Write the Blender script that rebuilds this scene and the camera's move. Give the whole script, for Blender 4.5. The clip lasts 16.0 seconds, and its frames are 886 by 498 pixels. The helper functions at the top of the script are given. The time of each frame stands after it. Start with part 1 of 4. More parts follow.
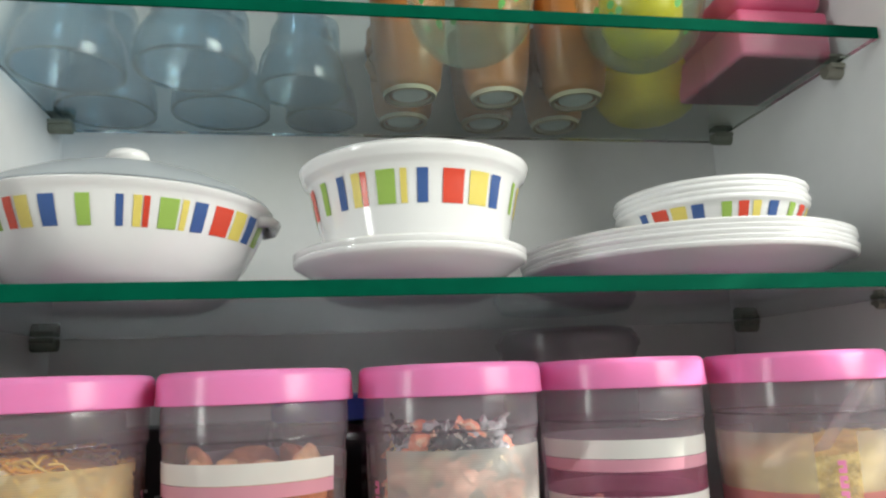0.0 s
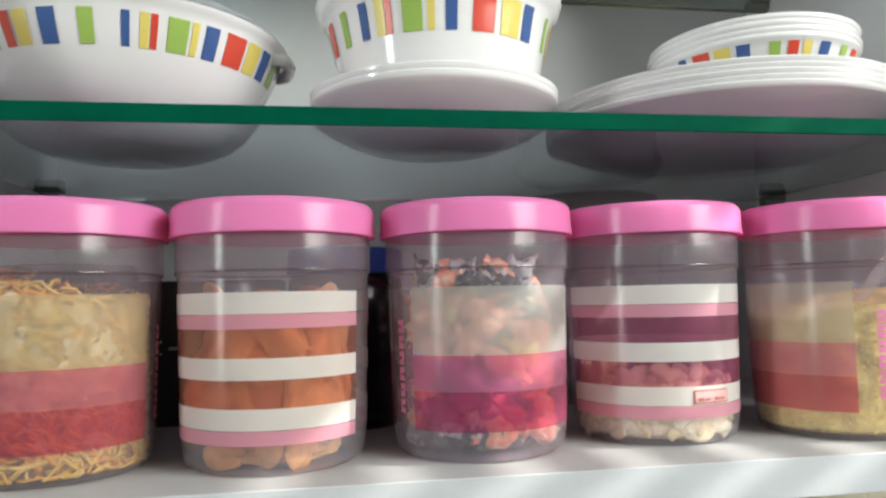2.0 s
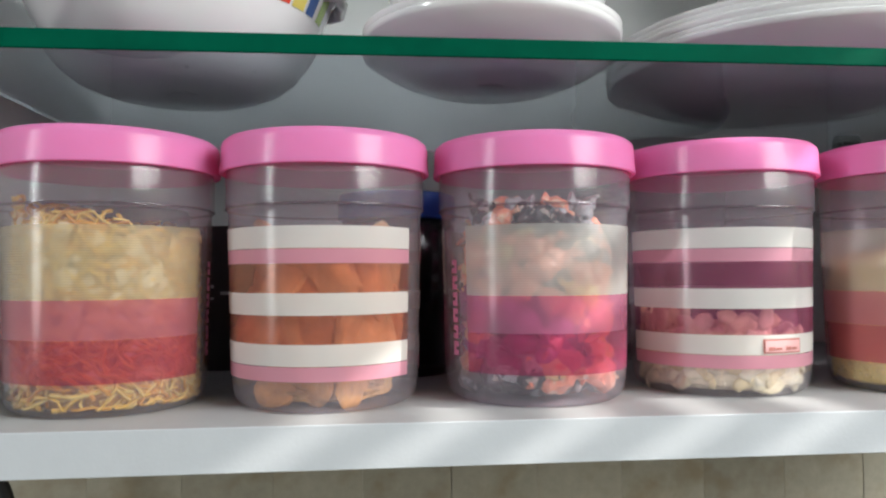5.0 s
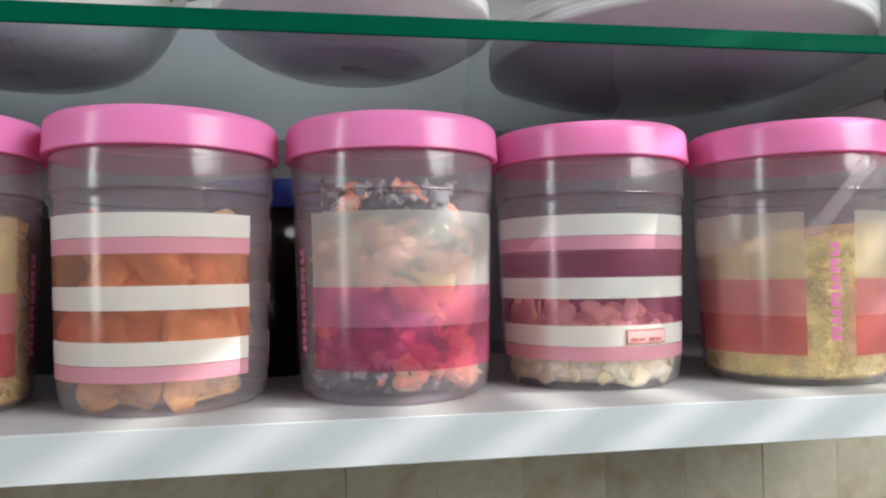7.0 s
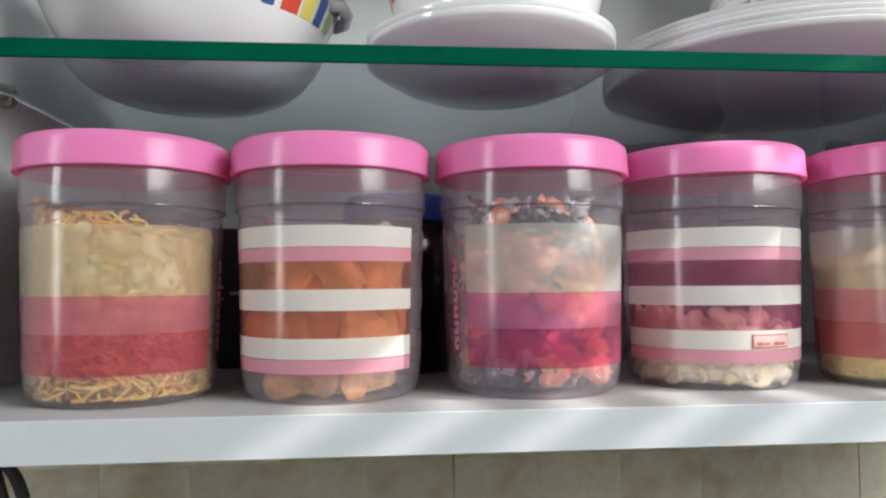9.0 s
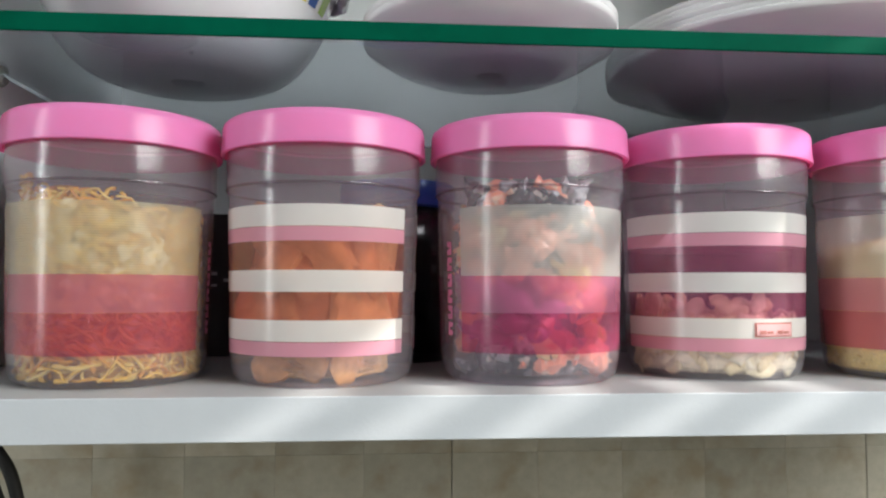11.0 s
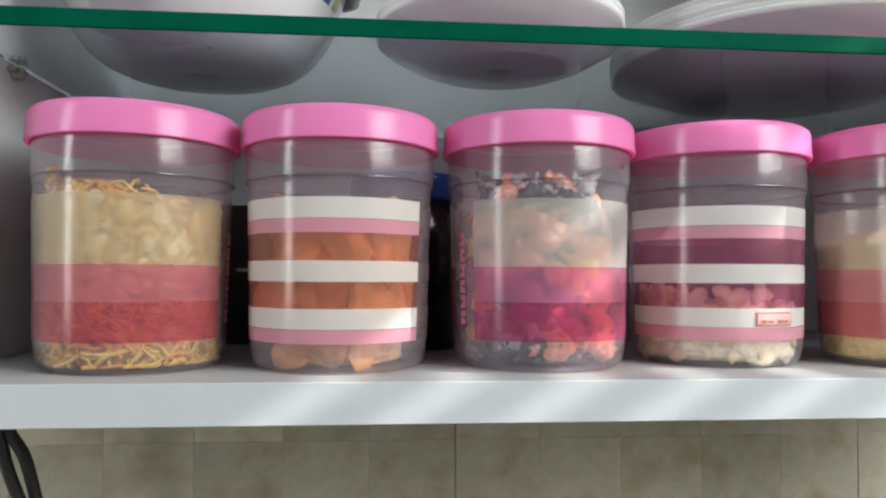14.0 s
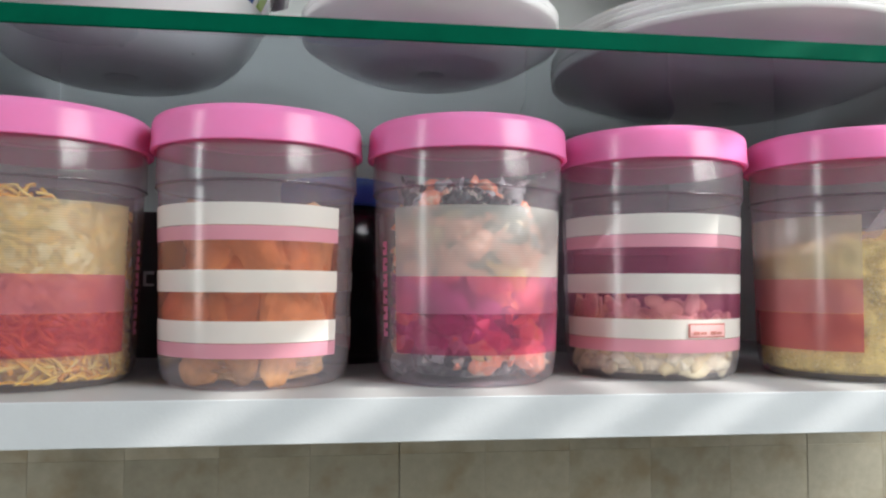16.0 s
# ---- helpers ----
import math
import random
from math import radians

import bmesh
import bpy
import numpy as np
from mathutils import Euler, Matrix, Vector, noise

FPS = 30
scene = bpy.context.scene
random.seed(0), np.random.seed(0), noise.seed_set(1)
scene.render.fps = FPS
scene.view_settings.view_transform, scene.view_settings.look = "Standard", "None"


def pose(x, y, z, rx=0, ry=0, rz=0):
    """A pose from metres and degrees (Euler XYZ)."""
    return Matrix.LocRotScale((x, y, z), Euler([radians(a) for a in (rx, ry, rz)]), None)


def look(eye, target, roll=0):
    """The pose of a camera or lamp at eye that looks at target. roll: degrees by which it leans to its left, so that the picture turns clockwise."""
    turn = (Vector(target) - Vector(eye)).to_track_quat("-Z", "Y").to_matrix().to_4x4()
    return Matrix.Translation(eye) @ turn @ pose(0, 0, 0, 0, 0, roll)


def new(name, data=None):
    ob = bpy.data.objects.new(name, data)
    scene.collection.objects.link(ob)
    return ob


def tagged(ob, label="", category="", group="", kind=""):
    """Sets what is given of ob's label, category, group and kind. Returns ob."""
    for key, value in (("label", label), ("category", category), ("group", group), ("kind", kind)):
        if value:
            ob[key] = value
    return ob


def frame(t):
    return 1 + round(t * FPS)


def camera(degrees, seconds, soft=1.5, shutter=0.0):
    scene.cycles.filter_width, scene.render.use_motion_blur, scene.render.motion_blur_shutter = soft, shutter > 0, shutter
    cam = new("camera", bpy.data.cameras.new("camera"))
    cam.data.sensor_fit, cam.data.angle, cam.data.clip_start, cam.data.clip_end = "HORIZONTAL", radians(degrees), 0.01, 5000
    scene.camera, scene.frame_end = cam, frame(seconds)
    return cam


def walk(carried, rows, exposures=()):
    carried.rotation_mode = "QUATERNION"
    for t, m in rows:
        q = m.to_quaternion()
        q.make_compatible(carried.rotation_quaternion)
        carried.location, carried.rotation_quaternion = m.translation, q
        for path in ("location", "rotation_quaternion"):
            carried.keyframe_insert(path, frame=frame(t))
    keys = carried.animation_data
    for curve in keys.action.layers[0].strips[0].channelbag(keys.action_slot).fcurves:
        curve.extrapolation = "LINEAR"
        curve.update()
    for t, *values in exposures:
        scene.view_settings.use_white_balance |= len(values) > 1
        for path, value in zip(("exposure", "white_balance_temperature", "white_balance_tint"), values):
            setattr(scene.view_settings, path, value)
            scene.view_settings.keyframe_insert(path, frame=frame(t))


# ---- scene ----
cam = camera(62.84, 16.0, 2.2, 0.5)
PATH = [
    (0, (-0.00364, -0.3489, 1.61111), (0.32341, 1.59083, 1.9723), -2.20),
    (0.5, (0.0025, -0.35241, 1.60772), (0.34682, 1.58961, 1.93935), -2.82),
    (1, (0.00348, -0.34713, 1.59877), (0.35588, 1.60101, 1.88265), -2.56),
    (1.5, (-0.00685, -0.33217, 1.58293), (0.33403, 1.62915, 1.77537), -1.54),
    (2, (-0.01339, -0.32269, 1.57428), (0.30848, 1.64637, 1.71279), -1.22),
    (2.5, (-0.02213, -0.31735, 1.56671), (0.28296, 1.65587, 1.68196), -0.68),
    (3, (-0.02554, -0.31299, 1.56443), (0.26915, 1.66373, 1.64015), -0.64),
    (3.5, (-0.01766, -0.31027, 1.55789), (0.23066, 1.67275, 1.63502), -0.83),
    (3.7, (-0.01735, -0.31011, 1.55887), (0.22954, 1.67308, 1.6364), -0.77),
    (5.8, (-0.00662, -0.30519, 1.55814), (0.15648, 1.68712, 1.62212), -0.26),
    (6, (0.00057, -0.30379, 1.55701), (0.21515, 1.68313, 1.63519), -0.47),
    (6.5, (0.01863, -0.29955, 1.55782), (0.30946, 1.67799, 1.62658), -0.79),
    (7, (0.03107, -0.29532, 1.55439), (0.35292, 1.67754, 1.61945), -0.92),
    (7.5, (0.0106, -0.30794, 1.5563), (0.26552, 1.67517, 1.60392), -1.05),
    (8, (-0.00494, -0.31785, 1.5584), (0.1754, 1.67337, 1.60871), -1.54),
    (8.2, (-0.0132, -0.32331, 1.55691), (0.16662, 1.66711, 1.63366), -1.25),
    (10.3, (-0.01456, -0.32244, 1.55059), (0.15021, 1.66789, 1.65769), 0.07),
    (10.5, (-0.01246, -0.32136, 1.54555), (0.14555, 1.66827, 1.67366), -0.03),
    (11, (-0.00717, -0.31502, 1.54421), (0.14662, 1.67636, 1.648), 0.15),
    (11.5, (-0.01084, -0.31455, 1.54409), (0.1538, 1.67632, 1.64066), 0.20),
    (12, (-0.0155, -0.3148, 1.5426), (0.15735, 1.67594, 1.6266), 0.15),
    (12.5, (-0.01426, -0.31848, 1.54272), (0.16607, 1.67161, 1.62657), 0.19),
    (13, (-0.01832, -0.32812, 1.54582), (0.15974, 1.66248, 1.62204), 0.36),
    (13.5, (-0.01664, -0.32751, 1.54426), (0.15207, 1.66436, 1.60744), 0.39),
    (14, (-0.01803, -0.32544, 1.54442), (0.15759, 1.66539, 1.62008), 0.30),
    (14.5, (-0.00696, -0.31984, 1.54566), (0.15765, 1.67221, 1.61361), 0.16),
    (15, (-0.00051, -0.31237, 1.54396), (0.23496, 1.67144, 1.63924), 0.35),
    (15.5, (0.00923, -0.31392, 1.54539), (0.24348, 1.66908, 1.65882), 0.18),
    (16, (0.00718, -0.31271, 1.54489), (0.25308, 1.6695, 1.64666), 0.28),
]
walk(cam, [(t, look(eye, target, roll)) for t, eye, target, roll in PATH],
     [(0.0, 0.15, 6800, 6), (1.0, 0.15, 6800, 6), (2.5, 0.14, 6600, 9), (3.5, 0.12, 6500, 10), (6.0, 0.07, 6500, 10), (7.5, 0.06, 6500, 10), (10.5, 0.11, 6500, 10), (16.0, 0.08, 6500, 10)])

# ---- world, sun, lights ----
world = bpy.data.worlds.new("sky")
scene.world = world
world.use_nodes = True
wn = world.node_tree
sky = wn.nodes.new("ShaderNodeTexSky")
sky.sky_type, sky.sun_disc = "NISHITA", False
sky.sun_elevation, sky.sun_rotation = radians(31), radians(105)
wn.links.new(sky.outputs[0], wn.nodes["Background"].inputs[0])
wn.nodes["Background"].inputs[1].default_value = 0.1


def lamp(name, kind, energy, m, color=(1, 1, 1), size=None):
    data = bpy.data.lights.new(name, kind)
    data.energy, data.color = energy, color
    if kind == "AREA":
        data.shape, data.size, data.size_y = "RECTANGLE", size[0], size[1]
    if kind == "SUN":
        data.angle = radians(0.45)
    ob = new(name, data)
    ob.matrix_world = m
    return ob


lamp("sun", "SUN", 5.5, look((3, -0.82, 1.9), (0.0, 0.0, 0.0)), (1.0, 0.95, 0.88))
lamp("window_light", "AREA", 25, look((1.05, -0.80, 2.08), (0.0, -0.1, 1.55)), (0.97, 0.99, 0.965), (0.75, 0.72))
lamp("side_window_light", "AREA", 10.0, look((-1.44, -0.75, 1.95), (0.0, -0.2, 1.6)), (0.94, 0.985, 1.0), (0.20, 1.2))


# ---- materials ----


def material(name, color, rough=0.5, metal=0.0, spec=0.5, vary=0.0, scale=40.0, bump=0.0, bump_scale=200.0, coat=0.0, sss=0.0):
    m = bpy.data.materials.new(name)
    m.use_nodes = True
    nt = m.node_tree
    b = nt.nodes["Principled BSDF"]
    b.inputs["Base Color"].default_value = (*color, 1)
    b.inputs["Roughness"].default_value = rough
    b.inputs["Metallic"].default_value = metal
    b.inputs["Specular IOR Level"].default_value = spec
    b.inputs["Coat Weight"].default_value = coat
    b.inputs["Coat Roughness"].default_value = 0.12
    tc = nt.nodes.new("ShaderNodeTexCoord")
    if vary > 0:
        n1 = nt.nodes.new("ShaderNodeTexNoise")
        n1.inputs["Scale"].default_value = scale
        n1.inputs["Detail"].default_value = 6
        n2 = nt.nodes.new("ShaderNodeTexNoise")
        n2.inputs["Scale"].default_value = scale * 7
        nt.links.new(tc.outputs["Object"], n1.inputs["Vector"])
        nt.links.new(tc.outputs["Object"], n2.inputs["Vector"])
        add = nt.nodes.new("ShaderNodeMath")
        add.operation = "MULTIPLY_ADD"
        nt.links.new(n2.outputs["Fac"], add.inputs[0])
        add.inputs[1].default_value = 0.4
        nt.links.new(n1.outputs["Fac"], add.inputs[2])
        ramp = nt.nodes.new("ShaderNodeMapRange")
        ramp.inputs["From Min"].default_value, ramp.inputs["From Max"].default_value = 0.4, 1.0
        ramp.inputs["To Min"].default_value, ramp.inputs["To Max"].default_value = 1 - vary, 1 + vary
        nt.links.new(add.outputs[0], ramp.inputs["Value"])
        mul = nt.nodes.new("ShaderNodeVectorMath")
        mul.operation = "SCALE"
        mul.inputs[0].default_value = color
        nt.links.new(ramp.outputs[0], mul.inputs["Scale"])
        nt.links.new(mul.outputs[0], b.inputs["Base Color"])
        rr = nt.nodes.new("ShaderNodeMapRange")
        rr.inputs["To Min"].default_value, rr.inputs["To Max"].default_value = max(rough - 0.08, 0.02), min(rough + 0.1, 1)
        nt.links.new(n1.outputs["Fac"], rr.inputs["Value"])
        nt.links.new(rr.outputs[0], b.inputs["Roughness"])
    if bump > 0:
        nb = nt.nodes.new("ShaderNodeTexNoise")
        nb.inputs["Scale"].default_value = bump_scale
        nb.inputs["Detail"].default_value = 5
        nt.links.new(tc.outputs["Object"], nb.inputs["Vector"])
        bp = nt.nodes.new("ShaderNodeBump")
        bp.inputs["Strength"].default_value = bump
        bp.inputs["Distance"].default_value = 0.002
        nt.links.new(nb.outputs["Fac"], bp.inputs["Height"])
        nt.links.new(bp.outputs[0], b.inputs["Normal"])
    return m


def island_material(name, colors, rough=0.5, spec=0.5, bump=0.0, source="island"):
    """Colour picked per loose piece or per object from a row of colours."""
    m = material(name, colors[0], rough, spec=spec, bump=bump, bump_scale=500)
    nt = m.node_tree
    if source == "island":
        g = nt.nodes.new("ShaderNodeNewGeometry").outputs["Random Per Island"]
    else:
        g = nt.nodes.new("ShaderNodeObjectInfo").outputs["Random"]
    ramp = nt.nodes.new("ShaderNodeValToRGB")
    ramp.color_ramp.interpolation = "CONSTANT"
    el = ramp.color_ramp.elements
    el[0].color, el[0].position = (*colors[0], 1), 0.0
    el[1].color, el[1].position = (*colors[1], 1), 1.0 / len(colors)
    for i, c in enumerate(colors[2:]):
        e = el.new((i + 2) / len(colors))
        e.color = (*c, 1)
    nt.links.new(g, ramp.inputs[0])
    n = nt.nodes.new("ShaderNodeTexNoise")
    n.inputs["Scale"].default_value = 160
    n.inputs["Detail"].default_value = 5
    tc = nt.nodes.new("ShaderNodeTexCoord")
    nt.links.new(tc.outputs["Object"], n.inputs["Vector"])
    mr = nt.nodes.new("ShaderNodeMapRange")
    mr.inputs["From Min"].default_value, mr.inputs["From Max"].default_value = 0.3, 0.7
    mr.inputs["To Min"].default_value, mr.inputs["To Max"].default_value = 0.7, 1.2
    nt.links.new(n.outputs["Fac"], mr.inputs["Value"])
    mul = nt.nodes.new("ShaderNodeVectorMath")
    mul.operation = "SCALE"
    nt.links.new(ramp.outputs[0], mul.inputs[0])
    nt.links.new(mr.outputs[0], mul.inputs["Scale"])
    nt.links.new(mul.outputs[0], nt.nodes["Principled BSDF"].inputs["Base Color"])
    return m


def clear_material(name, tint, haze, haze_color, rough=0.05, ior=1.45, gloss=1.0, lines=0.0, uneven=0.0):
    """See-through plastic or print: tinted passage, some milky haze, Fresnel gloss."""
    m = bpy.data.materials.new(name)
    m.use_nodes = True
    nt = m.node_tree
    nt.nodes.remove(nt.nodes["Principled BSDF"])
    out = nt.nodes["Material Output"]
    tr = nt.nodes.new("ShaderNodeBsdfTransparent")
    tr.inputs[0].default_value = (*tint, 1)
    df = nt.nodes.new("ShaderNodeBsdfDiffuse")
    df.inputs[0].default_value = (*haze_color, 1)
    tl = nt.nodes.new("ShaderNodeBsdfTranslucent")
    tl.inputs[0].default_value = (*haze_color, 1)
    milk = nt.nodes.new("ShaderNodeMixShader")
    milk.inputs[0].default_value = 0.45
    nt.links.new(df.outputs[0], milk.inputs[1])
    nt.links.new(tl.outputs[0], milk.inputs[2])
    mx = nt.nodes.new("ShaderNodeMixShader")
    mx.inputs[0].default_value = haze
    tc = nt.nodes.new("ShaderNodeTexCoord")
    value = None
    if lines > 0:
        w = nt.nodes.new("ShaderNodeTexWave")
        w.bands_direction = "Z"
        w.inputs["Scale"].default_value = 300
        w.inputs["Distortion"].default_value = 0.3
        nt.links.new(tc.outputs["Object"], w.inputs["Vector"])
        value = w.outputs["Fac"]
        amount = lines
    elif uneven > 0:
        n = nt.nodes.new("ShaderNodeTexNoise")
        n.inputs["Scale"].default_value = 45
        n.inputs["Detail"].default_value = 6
        nt.links.new(tc.outputs["Object"], n.inputs["Vector"])
        value = n.outputs["Fac"]
        amount = uneven
    if value:
        mr = nt.nodes.new("ShaderNodeMapRange")
        mr.inputs["To Min"].default_value, mr.inputs["To Max"].default_value = max(haze - amount, 0), min(haze + amount, 1)
        nt.links.new(value, mr.inputs["Value"])
        nt.links.new(mr.outputs[0], mx.inputs[0])
    nt.links.new(tr.outputs[0], mx.inputs[1])
    nt.links.new(milk.outputs[0], mx.inputs[2])
    gl = nt.nodes.new("ShaderNodeBsdfGlossy")
    gl.inputs["Roughness"].default_value = rough
    lw = nt.nodes.new("ShaderNodeLayerWeight")
    lw.inputs["Blend"].default_value = 0.5
    pw = nt.nodes.new("ShaderNodeMath")
    pw.operation = "POWER"
    pw.inputs[1].default_value = 3.0
    nt.links.new(lw.outputs["Facing"], pw.inputs[0])
    f0 = ((ior - 1) / (ior + 1)) ** 2
    fm = nt.nodes.new("ShaderNodeMath")
    fm.operation = "MULTIPLY_ADD"
    fm.inputs[1].default_value = 0.85 * gloss
    fm.inputs[2].default_value = 1.3 * f0 * gloss
    nt.links.new(pw.outputs[0], fm.inputs[0])
    top = nt.nodes.new("ShaderNodeMixShader")
    nt.links.new(fm.outputs[0], top.inputs[0])
    nt.links.new(mx.outputs[0], top.inputs[1])
    nt.links.new(gl.outputs[0], top.inputs[2])
    nt.links.new(top.outputs[0], out.inputs[0])
    return m


def glass_material(name, color, rough=0.0, ior=1.5):
    m = material(name, color, rough)
    b = m.node_tree.nodes["Principled BSDF"]
    b.inputs["Transmission Weight"].default_value = 1.0
    b.inputs["IOR"].default_value = ior
    return m


laminate = material("white_laminate", (0.70, 0.705, 0.72), 0.35, vary=0.04, scale=12, bump=0.05, bump_scale=900)
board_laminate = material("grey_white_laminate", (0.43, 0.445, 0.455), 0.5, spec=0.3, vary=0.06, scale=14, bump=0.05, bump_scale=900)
edge_band = material("shelf_edge_band", (0.52, 0.55, 0.58), 0.32, vary=0.04, scale=25, bump=0.04, bump_scale=700)
wall_paint = material("wall_paint", (0.62, 0.63, 0.63), 0.8, vary=0.06, scale=3, bump=0.1, bump_scale=150)
floor_mat = material("floor_stone", (0.66, 0.64, 0.60), 0.5, vary=0.15, scale=6, bump=0.1, bump_scale=60)
shelf_glass = glass_material("shelf_glass", (0.69, 0.76, 0.81))
upper_glass = glass_material("upper_shelf_glass", (0.74, 0.83, 0.82), ior=1.4)
glass_edge = material("green_glass_edge", (0.0, 0.075, 0.042), 0.6, vary=0.25, scale=14, spec=0.02)
opal = material("white_opal_glass", (0.83, 0.83, 0.84), 0.10, spec=0.6, vary=0.015, scale=20, coat=0.7)
lid_pink = material("pink_plastic_lid", (0.93, 0.385, 0.80), 0.22, spec=0.6, vary=0.05, scale=30, bump=0.03, bump_scale=300)
def let_through(mat, color, share):
    nt = mat.node_tree
    b = nt.nodes["Principled BSDF"]
    tl = nt.nodes.new("ShaderNodeBsdfTranslucent")
    tl.inputs[0].default_value = (*color, 1)
    mx = nt.nodes.new("ShaderNodeMixShader")
    mx.inputs[0].default_value = share
    nt.links.new(b.outputs[0], mx.inputs[1])
    nt.links.new(tl.outputs[0], mx.inputs[2])
    nt.links.new(mx.outputs[0], nt.nodes["Material Output"].inputs[0])


let_through(lid_pink, (1.0, 0.24, 0.52), 0.50)
lid_inner = material("pink_lid_inside", (0.95, 0.24, 0.55), 0.35)
let_through(lid_inner, (1.0, 0.17, 0.42), 0.3)
jar_clear = clear_material("clear_jar_plastic", (0.93, 0.91, 0.95), 0.25, (0.66, 0.63, 0.71), rough=0.16, gloss=0.85, uneven=0.06)
neck_clear = clear_material("jar_neck_plastic", (0.66, 0.62, 0.66), 0.12, (0.6, 0.5, 0.56), rough=0.12)
rim_glass = clear_material("tumbler_rim_glass", (0.52, 0.64, 0.70), 0.10, (0.4, 0.55, 0.62), rough=0.05)
label_white = clear_material("white_label_print", (0.95, 0.95, 0.93), 0.94, (0.89, 0.90, 0.87), rough=0.2, gloss=0.6, uneven=0.05)
label_pink = clear_material("pink_label_print", (0.9, 0.45, 0.58), 0.85, (0.88, 0.45, 0.57), rough=0.2, gloss=0.6, uneven=0.05)
label_frost = clear_material("frosted_label_print", (0.98, 0.97, 0.93), 0.36, (0.82, 0.74, 0.50), rough=0.25, gloss=0.6, lines=0.035)
label_rose = clear_material("rose_film_print", (0.96, 0.62, 0.66), 0.46, (0.76, 0.30, 0.40), rough=0.2, gloss=0.6, uneven=0.05)
label_crimson = clear_material("crimson_film_print", (0.95, 0.50, 0.54), 0.38, (0.64, 0.17, 0.25), rough=0.2, gloss=0.6, uneven=0.05)
label_plum = clear_material("plum_film_print", (0.96, 0.68, 0.76), 0.22, (0.46, 0.07, 0.21), rough=0.2, gloss=0.6, uneven=0.05)
mark_pink = material("pink_lettering", (0.66, 0.20, 0.38), 0.35)
badge_frame = material("badge_frame_red", (0.45, 0.16, 0.14), 0.4)
sev_gold = island_material("fried_gram_strands", [(0.90, 0.56, 0.08), (0.92, 0.68, 0.18), (0.84, 0.42, 0.04), (0.90, 0.60, 0.12), (0.72, 0.32, 0.03)], 0.45)
flake_cream = island_material("beaten_rice_flakes", [(0.90, 0.76, 0.44), (0.92, 0.82, 0.56), (0.84, 0.62, 0.28), (0.78, 0.66, 0.42)], 0.5, bump=0.3)
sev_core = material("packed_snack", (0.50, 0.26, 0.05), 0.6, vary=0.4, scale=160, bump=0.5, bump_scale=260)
crumb_mat = material("yellow_crumb", (0.80, 0.62, 0.18), 0.7, vary=0.38, scale=130, bump=0.6, bump_scale=420)
crumb_bits = island_material("crumb_bits", [(0.86, 0.68, 0.20), (0.78, 0.57, 0.14), (0.88, 0.74, 0.30)], 0.6)
biscuit_mat = island_material("baked_biscuit", [(0.66, 0.29, 0.12), (0.74, 0.38, 0.17), (0.58, 0.23, 0.09), (0.78, 0.48, 0.24)], 0.45, source="object", bump=0.5)
nut_mat = island_material("cashew_nut", [(0.92, 0.83, 0.52), (0.93, 0.87, 0.62), (0.88, 0.74, 0.42)], 0.5, source="object", bump=0.15)
def blotched(name, color, print_color, scale):
    """Crumpled wrapper with patches of a second printed colour."""
    m = material(name, color, 0.32, spec=0.6, bump=0.4, bump_scale=220)
    nt = m.node_tree
    tc = nt.nodes.new("ShaderNodeTexCoord")
    n = nt.nodes.new("ShaderNodeTexNoise")
    n.inputs["Scale"].default_value = scale
    n.inputs["Detail"].default_value = 3
    nt.links.new(tc.outputs["Object"], n.inputs["Vector"])
    ramp = nt.nodes.new("ShaderNodeValToRGB")
    el = ramp.color_ramp.elements
    el[0].color, el[0].position = (*color, 1), 0.57
    el[1].color, el[1].position = (*print_color, 1), 0.64
    nt.links.new(n.outputs["Fac"], ramp.inputs[0])
    nt.links.new(ramp.outputs[0], nt.nodes["Principled BSDF"].inputs["Base Color"])
    return m


foil_mats = {
    "black": blotched("black_wrapper", (0.03, 0.036, 0.042), (0.55, 0.52, 0.44), 170),
    "orange": blotched("orange_wrapper", (0.92, 0.34, 0.20), (0.90, 0.62, 0.42), 110),
    "red": blotched("red_wrapper", (0.60, 0.10, 0.16), (0.30, 0.04, 0.12), 130),
    "gold": blotched("cream_wrapper", (0.80, 0.62, 0.28), (0.72, 0.20, 0.08), 130),
    "clear": blotched("white_wrapper", (0.44, 0.46, 0.46), (0.18, 0.18, 0.20), 120),
    "yellow": blotched("yellow_wrapper", (0.92, 0.66, 0.08), (0.86, 0.30, 0.10), 100),
    "violet": material("violet_wrapper", (0.36, 0.06, 0.24), 0.25, vary=0.3, scale=80, bump=0.5, bump_scale=220),
}
steel = material("shelf_pin_steel", (0.30, 0.29, 0.25), 0.4, metal=0.6, vary=0.1, scale=60)
rubber = material("black_rubber", (0.05, 0.05, 0.045), 0.6)
pin_pad = material("grey_green_pin_pad", (0.17, 0.185, 0.155), 0.5, vary=0.2, scale=90)
blue_glass = clear_material("blue_tinted_glass", (0.80, 0.90, 0.96), 0.13, (0.46, 0.64, 0.76), rough=0.03, ior=1.5)
clear_glass = clear_material("clear_lid_glass", (0.96, 0.97, 0.98), 0.50, (0.78, 0.82, 0.85), rough=0.05, ior=1.5, gloss=0.35)
clay = material("orange_brown_ceramic", (0.46, 0.17, 0.035), 0.35, vary=0.12, scale=40, coat=0.3)
clay_foot = material("bare_cream_foot", (0.80, 0.70, 0.50), 0.6, vary=0.1, scale=120)
bowl_print = clear_material("leaf_print_glass", (0.90, 0.94, 0.88), 0.09, (0.48, 0.56, 0.44), rough=0.06, gloss=0.6, uneven=0.15)
